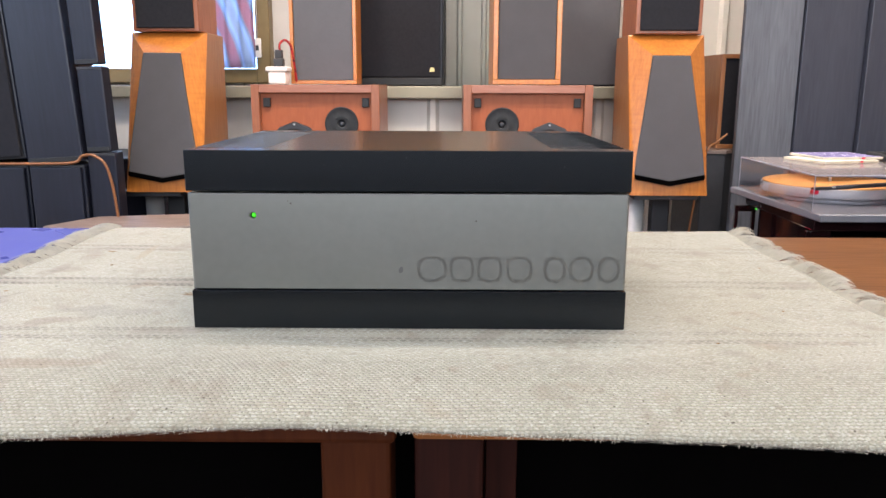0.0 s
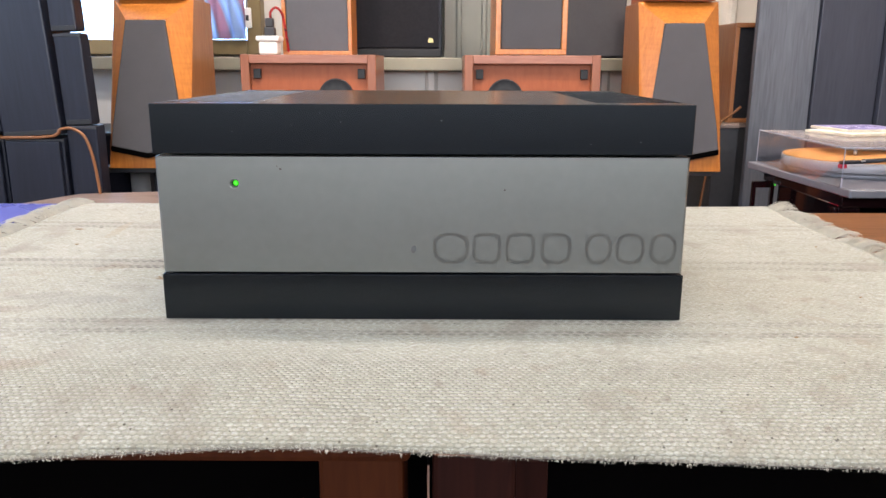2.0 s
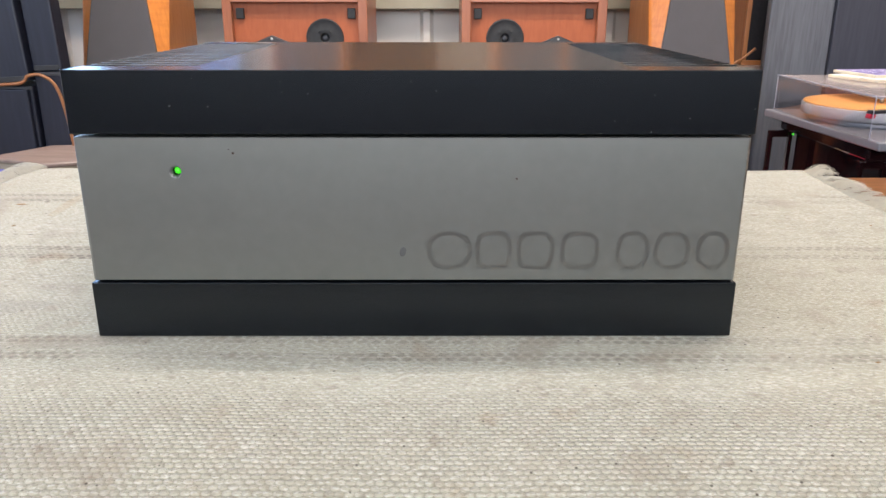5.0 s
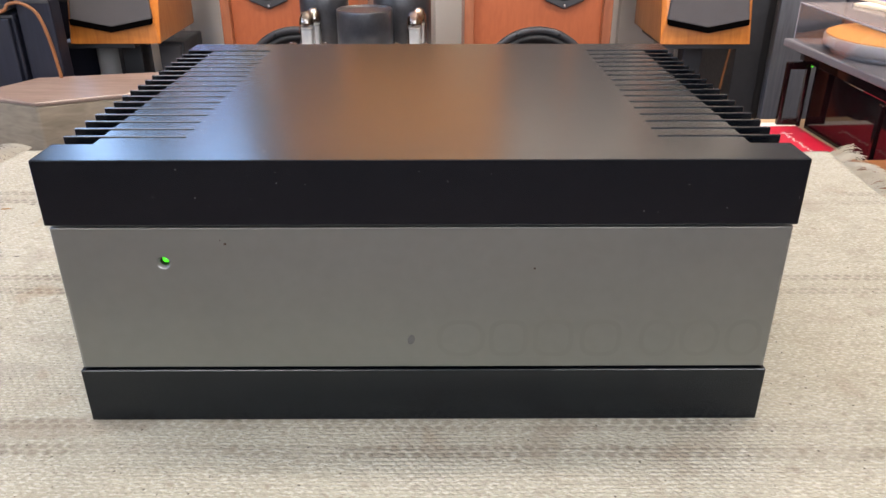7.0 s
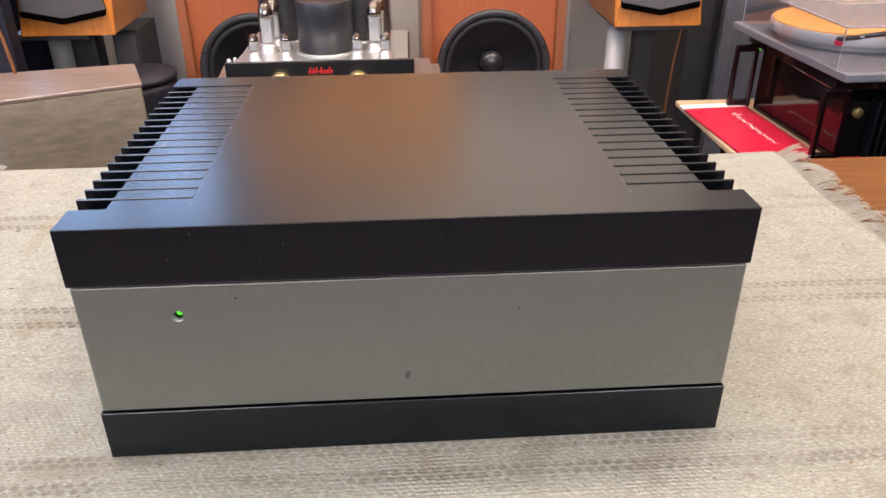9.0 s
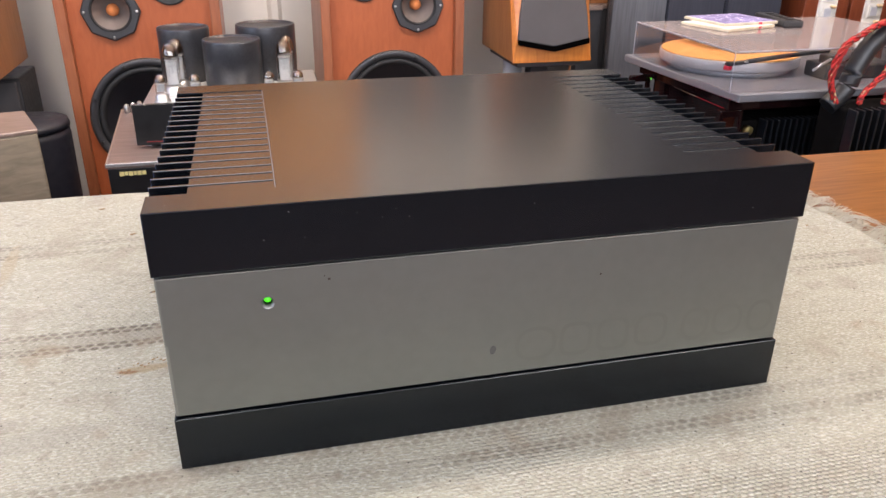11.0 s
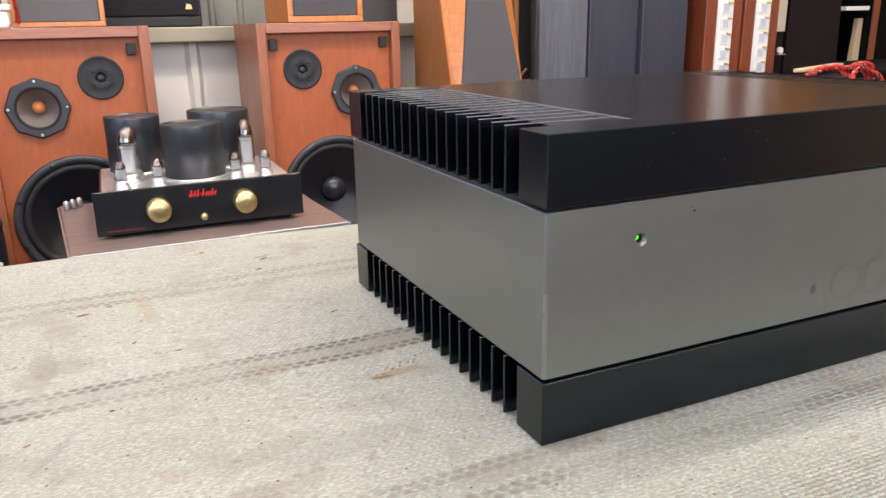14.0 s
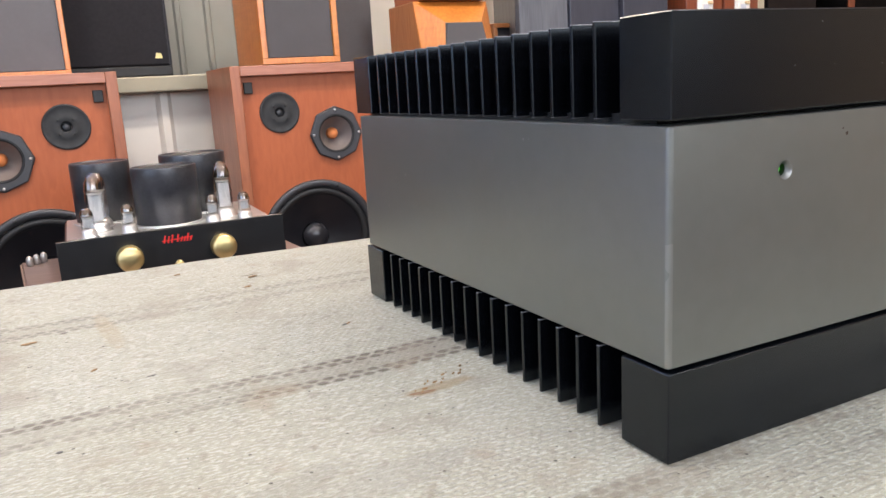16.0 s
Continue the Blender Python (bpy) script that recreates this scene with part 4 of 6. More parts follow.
bmesh.ops.bevel(own, geom=rim, offset=0.0003, segments=1, affect="EDGES")
band = part("case_band", own, M_SILVER, amp, "satin grey enamelled steel band")
bored(band, lathe([(0.0029, -0.02), (0.0029, 0.02)], 24, (-0.113, 0.003, 0.0855), "y"))
part("core", box(-W + 0.006, W - 0.006, 0.012, DEP - 0.006, 0.028, 0.105), M_DARK, amp)
# countersunk lamp
lamp = part("lamp_socket", lathe([(0.0031, 0.0001), (0.0028, 0.0), (0.0020, -0.0018)], 24, (-0.113, 0.0012, 0.0855), "y", None, False), M_CHROME, amp, "bright countersunk lamp socket")
part("sleeve", lathe([(0.0020, -0.0018), (0.0020, -0.0075)], 24, (-0.113, 0.0012, 0.0855), "y", None, False), M_DARK, lamp)
part("lamp", lathe([(0.0019, -0.0065), (0.0018, -0.0040), (0.0012, -0.0030), (0.0005, -0.0026), (0, -0.0025)], 16, (-0.113, 0.0012, 0.0855), "y"), M_LED, lamp, "lit green lamp")
part("screw", prism([(-0.0055 + 0.0016 * math.cos(a) + 0.0004 * math.sin(a), 0.0455 + 0.0024 * math.sin(a)) for a in [2 * math.pi * i / 20 for i in range(20)]], 0.00095, 0.0016), M_SCREW, amp, "dull oblong screw head")
for bx0, bz0, br in ((-0.085, 0.0945, 0.0006), (-0.087, 0.0962, 0.0003), (0.0495, 0.0822, 0.0005)):
    part("chip", prism([(bx0 + br * math.cos(a) * (1.2 if i % 3 else 0.8), bz0 + br * math.sin(a)) for i, a in enumerate([2 * math.pi * j / 9 for j in range(9)])], 0.00112, 0.0016), M_CHIP, amp, "small dark chip in the enamel")


def bars(x0, x1, z0, z1, ring, bm):
    """A flat rounded outline, stroke 2.2 mm wide, standing 0.12 mm proud of the front."""
    own, n = bmesh.new(), 40
    cx, cz, hx, hz, s = (x0 + x1) / 2, (z0 + z1) / 2, (x1 - x0) / 2, (z1 - z0) / 2, 0.0022
    loops = []
    for k, y in ((0, 0.0011), (1, 0.0011)):
        loop = []
        for i in range(n):
            a = 2 * math.pi * i / n
            c, d = math.cos(a), math.sin(a)
            p = 2 / ring
            ex, ez = math.copysign(abs(c) ** p, c), math.copysign(abs(d) ** p, d)
            loop.append(own.verts.new((cx + (hx - s * k) * ex, y, cz + (hz - s * k) * ez)))
        loops.append(loop)
    for i in range(n):
        j = (i + 1) % n
        own.faces.new((loops[0][i], loops[0][j], loops[1][j], loops[1][i]))
    return join(bm, own)


for x0, x1, ring in ((0.0062, 0.0285, 2.4), (0.0302, 0.0482, 3.4), (0.0505, 0.069, 3.4), (0.072, 0.0912, 3.0), (0.0992, 0.116, 2.4), (0.1178, 0.1362, 2.4), (0.1388, 0.1555, 2.4)):
    part("mark_shape", bars(x0, x1, 0.0362, 0.056, ring, None), M_MARK, amp, "rounded grey outline shape")


def pale_edges(ob, reach):
    """The narrow bevels along the top edges inside this reach are a paler metal."""
    ob.data.materials.append(M_PALE_EDGE)
    for f in ob.data.polygons:
        n = f.normal
        if 0.3 < abs(n.z) < 0.95 and abs(f.center.x) < reach and (reach > 0.12 or 0.021 < f.center.y < DEP - 0.021):
            f.material_index = 1
    return ob


def slab(z0, z1, up):
    """One black half of the case: a casting with two cross bars and a middle plate, and a comb of fins on each side."""
    nm = "top" if up else "bottom"
    p, f, r = 0.1052, 0.0215, DEP - 0.0215
    outline = [(-W, 0), (W, 0), (W, f), (p, f), (p, r), (W, r), (W, DEP), (-W, DEP), (-W, r), (-p, r), (-p, f), (-W, f)]
    pale_edges(part(nm + "_casting", prism(outline, z0, z1, 0.0004, axis="z"), M_BLACK, amp, "black lacquered casting"), 0.11)
    for side in (-1, 1):
        a, b = sorted((side * 0.1049, side * 0.1435))
        zz = (z0, z1 - 0.0005) if up else (z0 + 0.0009, z1)
        part(nm + "_web", box(a, b, 0.0212, DEP - 0.0212, *zz, 0.0003, 1), M_BLACK, amp)
    pitch = (DEP - 0.043) / 17
    shared = {}
    for side in (-1, 1):
        a, b = sorted((side * 0.1056, side * W))
        for i in range(16):
            y = 0.0215 + pitch * (i + 1)
            if side not in shared:
                fin = pale_edges(part("fin", box(a, b, -0.0008, 0.0008, z0, z1, 0.00028, 1), M_BLACK, amp), 0.2 if side < 0 else 0.0)
                shared[side] = fin.data
            else:
                fin = new("fin", shared[side])
                fin.parent = amp
            fin.location.y = y


slab(0.0006, Z1, False)
slab(Z4, TOP, True)
for fx in (-0.12, 0.12):
    for fy in (0.04, 0.2):
        part("foot", lathe([(0.008, -0.0002), (0.008, 0.002)], 16, (fx, fy, 0)), M_RUBBER, amp)


# ---- the pair of three-way loudspeakers ----
def driver_ring(r, depth, cone, cap, cap_r, material_ring, material_cone, material_cap, parent, cx, cz, cy, name, sides=48, notch=False):
    ring = lathe([(r, 0.0), (r, 0.007), (r * 0.97, 0.010), (r * 0.91, 0.009), (r * 0.875, 0.004), (r * 0.87, -0.006)], sides, (cx, cy, cz), "y", None, False)
    d = part(name, ring, material_ring, parent)
    if notch:
        for i in range(8):
            a = 2 * math.pi * (i + 0.5) / 8
            part("bolt", lathe([(0.004, 0.007), (0.004, 0.0115), (0.002, 0.013)], 10, (cx + 0.94 * r * math.cos(a), cy, cz + 0.94 * r * math.sin(a)), "y"), M_RUBBER, d)
    part("surround", lathe([(r * 0.878, -0.002), (r * 0.85, 0.004), (r * 0.80, 0.005), (r * 0.755, 0.0), (r * 0.74, -0.004)], 48, (cx, cy, cz), "y", None, False), M_RUBBER, d)
    part("cone", lathe([(r * 0.745, -0.003), (r * 0.6, -depth * 0.38), (r * 0.42, -depth * 0.76), (cap_r * 0.95, -depth)], 48, (cx, cy, cz), "y", None, False), material_cone, d)
    part("dust_cap", lathe([(cap_r, -depth - 0.001), (cap_r * 0.92, -depth + cap_r * 0.32), (cap_r * 0.7, -depth + cap_r * 0.58), (cap_r * 0.35, -depth + cap_r * 0.74), (0, -depth + cap_r * 0.78)], 32, (cx, cy, cz), "y"), material_cap, d)
    return d


def monitor(at, mirror, label):
    """Red-brown box, recessed baffle, round tweeter, eight-sided midrange, large woofer."""
    sp = thing("loudspeaker", label, "loudspeaker", at, group="three-way loudspeakers")
    w, d, top, low, t = 0.1815, 0.285, 0.180, -0.470, 0.023
    part("side_panel", box(-w, -w + t, 0, d, low, top, 0.0015), M_MAHOG, sp)
    part("side_panel", box(w - t, w, 0, d, low, top, 0.0015), M_MAHOG, sp)
    part("top_panel", box(-w + t, w - t, 0.0, d, top - t, top - 0.0005, 0.0015), M_MAHOG_EDGE, sp)
    part("bottom_panel", box(-w + t, w - t, 0.0, d, low + 0.0005, low + t, 0.0015), M_MAHOG_EDGE, sp)
    part("back_panel", box(-w + t, w - t, d - 0.02, d - 0.002, low + t, top - t), M_MAHOG, sp)
    s = mirror
    baffle = part("baffle", box(-w + t, w - t, 0.022, 0.042, low + t, top - t), M_BAFFLE, sp)
    bored(baffle, lathe([(0.020, -0.05), (0.020, 0.03)], 32, (s * 0.0705, 0.022, 0.070), "y"), lathe([(0.050, -0.05), (0.050, 0.03)], 40, (s * -0.064, 0.022, 0.0105), "y"),
          lathe([(0.129, -0.05), (0.129, 0.03)], 48, (s * -0.003, 0.022, -0.245), "y"))
    for cx in (-0.1405, 0.1405):
        part("grille_clip", box(cx - 0.010, cx + 0.010, 0.012, 0.0225, 0.117, 0.143, 0.002), M_RUBBER, sp, "black plastic grille clip")
    # tweeter
    tx, tz = s * 0.0705, 0.070
    tw = part("tweeter", lathe([(0.048, 0.0), (0.048, 0.003), (0.0455, 0.0042), (0.0435, 0.0042), (0.0425, 0.0034), (0.027, 0.0034), (0.026, 0.0040), (0.013, 0.0042), (0.0115, 0.003), (0.0095, -0.003), (0.0095, -0.006), (0.018, -0.006)], 48, (tx, 0.022, tz), "y", None, False), M_TWEET, sp)
    part("dome", lathe([(0.0095, -0.006), (0.0085, -0.002), (0.0055, 0.0), (0.003, 0.001), (0, 0.0013)], 20, (tx, 0.022, tz), "y"), M_RING, tw, "small grey dome")
    for i in range(4):
        a = math.pi / 4 + i * math.pi / 2
        part("bolt", lathe([(0.0028, 0.003), (0.0028, 0.0055), (0.001, 0.006)], 8, (tx + 0.021 * math.cos(a), 0.022, tz + 0.021 * math.sin(a)), "y"), M_RUBBER, tw)
    # midrange on an eight-sided plate
    mx, mz = s * -0.064, 0.0105
    oct_out = [(mx + 0.067 * math.cos(math.pi / 4 * i), mz + 0.067 * math.sin(math.pi / 4 * i)) for i in range(8)]
    mid = part("midrange", prism(oct_out, 0.012, 0.0219, 0.003), M_RING, sp)
    bored(mid, lathe([(0.047, -0.05), (0.047, 0.05)], 40, (mx, 0.022, mz), "y"))
    part("surround", lathe([(0.0475, 0.006), (0.046, 0.0085), (0.043, 0.0085), (0.041, 0.005), (0.041, 0.003)], 40, (mx, 0.022, mz), "y", None, False), M_RUBBER, mid)
    part("cone", lathe([(0.0415, 0.005), (0.036, -0.006), (0.028, -0.018), (0.017, -0.030), (0.012, -0.033)], 40, (mx, 0.022, mz), "y", None, False), M_ALU, mid)
    part("dust_cap", lathe([(0.0145, -0.033), (0.0135, -0.020), (0.0095, -0.013), (0.004, -0.010), (0.0, -0.0095)], 24, (mx, 0.022, mz), "y"), M_ORANGE, mid)
    for i in range(4):
        a = i * math.pi / 2
        part("bolt", lathe([(0.0032, 0.008), (0.0032, 0.012), (0.001, 0.0125)], 8, (mx + 0.058 * math.cos(a), 0.022, mz + 0.058 * math.sin(a)), "y"), M_STEEL, mid)
    driver_ring(0.147, 0.045, 0, 0, 0.036, M_RING, M_CONE, M_CAP, sp, s * -0.003, -0.245, 0.0215, "woofer", 48, True)
    return sp


monitor((-0.352, 1.645, 0), 1, "red-brown three-way loudspeaker without grille, beside a valve amplifier")
monitor((0.2475, 1.635, 0), -1, "red-brown veneered three-way loudspeaker without its grille, standing on a low bench")
for bx in (-0.349, 0.249):
    bench = thing("bench", "low dark wooden bench under a loudspeaker", "bench", group="low benches")
    part("seat_board", box(bx - 0.2, bx + 0.2, 1.64, 1.96, -0.5, -0.470, 0.003), M_SHELFBLACK, bench)
    for ex in (-0.18, 0.15):
        part("side_panel", box(bx + ex, bx + ex + 0.03, 1.66, 1.94, FLOOR, -0.5, 0.002), M_SHELFBLACK, bench)


# ---- framed loudspeakers standing on the pair ----
def framed(name, label, x0, x1, y0, depth, z0, z1, veneer, cloth_material, edge=0.013, group="", inset=0.006):
    sp = thing(name, label, "loudspeaker", (0, 0, 0), group=group)
    part("cabinet", box(x0, x1, y0 + 0.012, y0 + depth, z0, z1, 0.002), veneer, sp)
    part("frame_rail", box(x0, x1, y0, y0 + 0.0125, z0, z0 + edge, 0.0015), veneer, sp)
    part("frame_rail", box(x0, x1, y0, y0 + 0.0125, z1 - edge, z1, 0.0015), veneer, sp)
    part("frame_stile", box(x0, x0 + edge, y0 - 0.0003, y0 + 0.0125, z0 + edge, z1 - edge, 0.0015), veneer, sp)
    part("frame_stile", box(x1 - edge, x1, y0 - 0.0003, y0 + 0.0125, z0 + edge, z1 - edge, 0.0015), veneer, sp)
    part("grille", box(x0 + edge + 0.0005, x1 - edge - 0.0005, y0 + inset, y0 + 0.0122, z0 + edge + 0.0005, z1 - edge - 0.0005, 0.002), cloth_material, sp, "woven grille cloth")
    return sp


framed("bookshelf_speaker", "orange veneered loudspeaker with grey grille, on a larger loudspeaker", -0.449, -0.251, 1.80, 0.13, 0.1812, 0.62, M_HONEY, M_GRILLE_LT, 0.011, "orange bookshelf loudspeakers")
framed("bookshelf_speaker", "orange veneered loudspeaker with dusty dark grille, on another loudspeaker", 0.148, 0.338, 1.65, 0.25, 0.1812, 0.58, M_HONEY, M_GRILLE, 0.014, "orange bookshelf loudspeakers")

# power strip and plug on the same cabinet
ps = thing("power_adaptor", "white power adaptor with a dark plug and red lead", "power adaptor", (-0.471, 1.745, 0.1803))
part("body", box(-0.028, 0.024, -0.03, 0.03, 0.0, 0.036, 0.006), M_PLASTIC, ps)
part("rim", box(-0.034, 0.030, -0.034, 0.034, 0.036, 0.050, 0.004), M_PLASTIC, ps)
part("plug", box(-0.014, 0.014, -0.014, 0.014, 0.050, 0.074, 0.003), M_CHARCOAL, ps, "charcoal mains plug")
part("plug_neck", box(-0.011, 0.011, -0.011, 0.011, 0.074, 0.098, 0.003), M_CHARCOAL, ps)
part("lead", tube(spline([(0.003, 0, 0.094), (0.004, 0.0, 0.115), (0.018, 0.006, 0.126), (0.032, 0.015, 0.11), (0.036, 0.03, 0.07), (0.038, 0.06, 0.0035)]), 0.0035, 8), M_CABLE_RED, ps, "red rubber lead")
# small tag hanging from the window post
tg = thing("hanging_tag", "small white plastic tag hanging on a thin string by the window", "tag")
part("tag_plate", box(-0.665, -0.638, 2.226, 2.236, 0.273, 0.339, 0.004), M_PLASTIC, tg)
part("label_spot", box(-0.657, -0.647, 2.2245, 2.2262, 0.297, 0.315), M_CHARCOAL, tg)
part("string", tube([(-0.651, 2.231, 0.338), (-0.651, 2.234, 0.5), (-0.652, 2.238, 0.72)], 0.0012, 6), M_PLASTIC, tg)

# large black loudspeaker on the ledge
bk = thing("black_speaker", "large black loudspeaker with small metal badge, on the ledge", "loudspeaker")
part("cabinet", box(-0.32, 0.004, 2.045, 2.262, 0.1765, 0.576, 0.004), M_ASH_BK, bk)
part("grille", box(-0.314, -0.004, 2.028, 2.0455, 0.205, 0.568, 0.004), M_GRILLE_BK, bk)
part("lower_rail", box(-0.318, 0.001, 2.03, 2.0455, 0.178, 0.203, 0.003), M_RUBBER, bk)
part("badge", prism([(-0.040, 0.222), (-0.022, 0.222), (-0.024, 0.234), (-0.036, 0.236)], 2.024, 2.029), M_GOLDTXT, bk, "small pale metal badge")
# grey loudspeaker next along the ledge
gs = thing("grey_speaker", "dusty grey loudspeaker with cloth front, on the ledge", "loudspeaker")
part("cabinet", box(0.345, 0.575, 2.015, 2.262, 0.1765, 0.75, 0.004), M_ASH_BK, gs)
part("grille", box(0.350, 0.570, 2.003, 2.0155, 0.181, 0.745, 0.003), M_GRILLE_LT, gs)
# panels out of view, added only as colours for the amplifier's top to reflect
setting("wall_panel", box(-0.52, 0.22, 2.22, 2.278, 0.585, 1.08, 0.004), M_WARM_PANEL, "unseen honey-coloured panel added for its reflection in the amplifier", "wall panel")
setting("wall_panel", box(0.225, 1.5, 2.22, 2.278, 0.76, 1.12, 0.004), M_WALL_IN, "unseen white panel added for its reflection in the amplifier", "wall panel")
setting("wall_panel", box(1.72, 2.68, 2.215, 2.278, 0.20, 1.2, 0.004), M_WARM_PANEL, "unseen honey-coloured panel added behind the shelves for its reflection", "wall panel")
# grey-green ribbed board that paints the wall's shade between the loudspeakers on the ledge
own = box(0.012, 0.335, 2.236, 2.277, 0.1765, 0.74, 0.002)
for k in range(4):
    prism([(0.05 + 0.085 * k, 2.236), (0.056 + 0.085 * k, 2.228), (0.066 + 0.085 * k, 2.228), (0.072 + 0.085 * k, 2.236)], 0.178, 0.739, 0, own, "z")
setting("wall_panel", own, mat("shaded_wall_sheet", (0.24, 0.245, 0.225), 0.55, 0, 0.12, 10, 0.1, 60), "ribbed grey-green panel in place of the shaded wall above the ledge", "wall panel")


# ---- faceted loudspeakers on stands ----
def faceted(at, label):
    sp = thing("stand_speaker", label, "loudspeaker", at, group="faceted loudspeakers on stands")
    w, h, lean = 0.101, 0.4145, 0.117
    shift = lambda v, y: (1 - v / h) * -lean + y  # noqa: E731
    proud = lambda v: -0.012 - 0.038 * (v - 0.05) / 0.31  # noqa: E731
    # body behind the front edge
    own = bmesh.new()
    fr = [own.verts.new((u, shift(v, 0), v)) for u, v in ((-w, 0), (w, 0), (w, h), (-w, h))]
    bk = [own.verts.new((u * 0.97, 0.155, v)) for u, v in ((-w, 0), (w, 0), (w, h), (-w, h))]
    for i in range(4):
        j = (i + 1) % 4
        own.faces.new((fr[i], fr[j], bk[j], bk[i]))
    own.faces.new(bk)
    own.faces.new(fr[::-1])
    bmesh.ops.recalc_face_normals(own, faces=own.faces[:])
    bmesh.ops.bevel(own, geom=own.edges[:], offset=0.002, segments=1, affect="EDGES")
    # cabinet takes the darker veneer as painted shade behind the brighter facets
    part("cabinet", own, M_HONEY_DK, sp, "veneered cabinet, browner where its sides are shaded")
    # faceted front: outer rectangle sloping up to a forward trapezium
    inner = [(-0.092, 0.052), (0.092, 0.052), (0.049, 0.360), (-0.049, 0.360)]
    outer = [(-w, 0.0), (w, 0.0), (w, h), (-w, h)]
    names = ("lower_facet", "side_facet", "upper_facet", "side_facet")
    for k in range(4):
        j = (k + 1) % 4
        own = bmesh.new()
        o = [own.verts.new((u, shift(v, -0.001), v)) for u, v in (outer[k], outer[j])]
        i2 = [own.verts.new((u, shift(v, proud(v)), v)) for u, v in (inner[j], inner[k])]
        b2 = [own.verts.new((q.co.x, shift(q.co.z, 0.004), q.co.z)) for q in (*o, *i2)]
        f = o + i2
        own.faces.new(f)
        own.faces.new(b2[::-1])
        for q in range(4):
            z = (q + 1) % 4
            own.faces.new((f[q], f[z], b2[z], b2[q]))
        bmesh.ops.recalc_face_normals(own, faces=own.faces[:])
        part(names[k], own, M_HONEY, sp)
    pl = [(-0.0905, 0.054), (0.0, 0.037), (0.0905, 0.054), (0.086, 0.105), (0.048, 0.359), (-0.048, 0.359), (-0.086, 0.105)]
    own = prism(pl, -0.008, 0.006, 0.002)
    for v in own.verts:
        v.co.y = shift(v.co.z, v.co.y + proud(v.co.z))
    gr = part("grille", own, M_GRILLE, sp, "dark cloth grille with a pointed lower edge")
    own = prism([(-0.0905, 0.055), (-0.0895, 0.043), (0.0, 0.026), (0.0895, 0.043), (0.0905, 0.055), (0.0, 0.0375)], -0.012, 0.004, 0.001)
    for v in own.verts:
        v.co.y = shift(v.co.z, v.co.y + proud(v.co.z))
    part("lower_edge", own, M_NIGHT, gr, "black lower lip")
    # upper box of the same loudspeaker
    ub = part("upper_box", box(-0.0875, 0.0875, -0.024, 0.14, h + 0.001, h + 0.34, 0.003), M_MAHOG, sp)
    part("upper_grille", box(-0.0765, 0.0765, -0.032, -0.0235, h + 0.010, h + 0.33, 0.003), M_GRILLE_BK, ub)
    return sp


def stand(at):
    st = thing("speaker_stand", "black steel loudspeaker stand with a twin column", "stand", at, group="speaker stands")
    part("top_plate", box(-0.085, 0.085, -0.10, 0.12, -0.014, 0.0, 0.002), M_CHARCOAL, st)
    part("column", box(0.0, 0.048, 0.03, 0.075, FLOOR - at[2] + 0.02, -0.014, 0.003), M_CHARCOAL, st)
    part("column", lathe([(0.025, FLOOR - at[2] + 0.02), (0.025, -0.014)], 24, (-0.044, 0.05, 0)), M_SATIN, st, "satin silver tube column")
    part("base_plate", box(-0.11, 0.11, -0.08, 0.19, FLOOR - at[2], FLOOR - at[2] + 0.02, 0.003), M_CHARCOAL, st)


for px, py, pz in ((-0.7245, 1.572, -0.0995), (0.604, 1.572, -0.1035)):
    faceted((px, py, pz), "honey-orange faceted loudspeaker with dark tapered grille, on black stand")
    stand((px - (0.05 if px < 0 else 0.0), py, pz - 0.0005))


# ---- tall black loudspeakers by the west side ----
def tower(name, label, x0, x1, y0, y1, z0, z1, body, front=None, group="", tip=0.0, bev=0.004):
    cx, cy = (x0 + x1) / 2, (y0 + y1) / 2
    sp = thing(name, label, "loudspeaker", (cx, cy, 0), 0, group)
    sp.matrix_basis = pose(cx, cy, 0, 0, tip, 0)
    part("cabinet", box(x0 - cx, x1 - cx, y0 - cy, y1 - cy, z0, z1, bev), body, sp)
    part("foot_strip", box(x0 - cx + 0.004, x1 - cx - 0.004, y0 - cy - 0.0025, y0 - cy + 0.002, z0 + 0.001, z0 + 0.012, 0.001), M_RUBBER, sp)
    part("top_trim", box(x0 - cx + 0.001, x1 - cx - 0.001, y0 - cy - 0.0012, y0 - cy + 0.003, z1 - 0.008, z1 - 0.001, 0.001), M_CHARCOAL, sp)
    if front:
        part("grille", box(x0 - cx + 0.006, x1 - cx - 0.006, y0 - cy - 0.012, y0 - cy + 0.001, z0 + 0.006, z1 - 0.006, 0.003), front, sp)
    return sp


G = "stacked black loudspeakers"
tower("black_box_speaker", "black veneered loudspeaker, lower one of a stack", -1.30, -0.995, 1.30, 1.62, FLOOR, -0.012, M_ASH_BK, M_ASH_BK, G)
tower("black_box_speaker", "black veneered loudspeaker, lower one beside another", -0.992, -0.857, 1.30, 1.50, FLOOR, -0.012, M_ASH_BK, M_ASH_BK, G)
tower("black_box_speaker", "black veneered loudspeaker, upper one of a stack", -0.993, -0.857, 1.295, 1.42, -0.006, 0.62, M_ASH_BK, None, G, -3.2)
tower("black_box_speaker", "black loudspeaker with cloth front, upper one of a stack", -1.30, -0.995, 1.297, 1.60, -0.006, 0.62, M_ASH_BK, M_GRILLE_BK, G, -3.2)
tower("black_box_speaker", "narrow black loudspeaker, lowest of a stack", -0.852, -0.782, 1.306, 1.352, FLOOR, 0.017, M_ASH_BK, None, G)
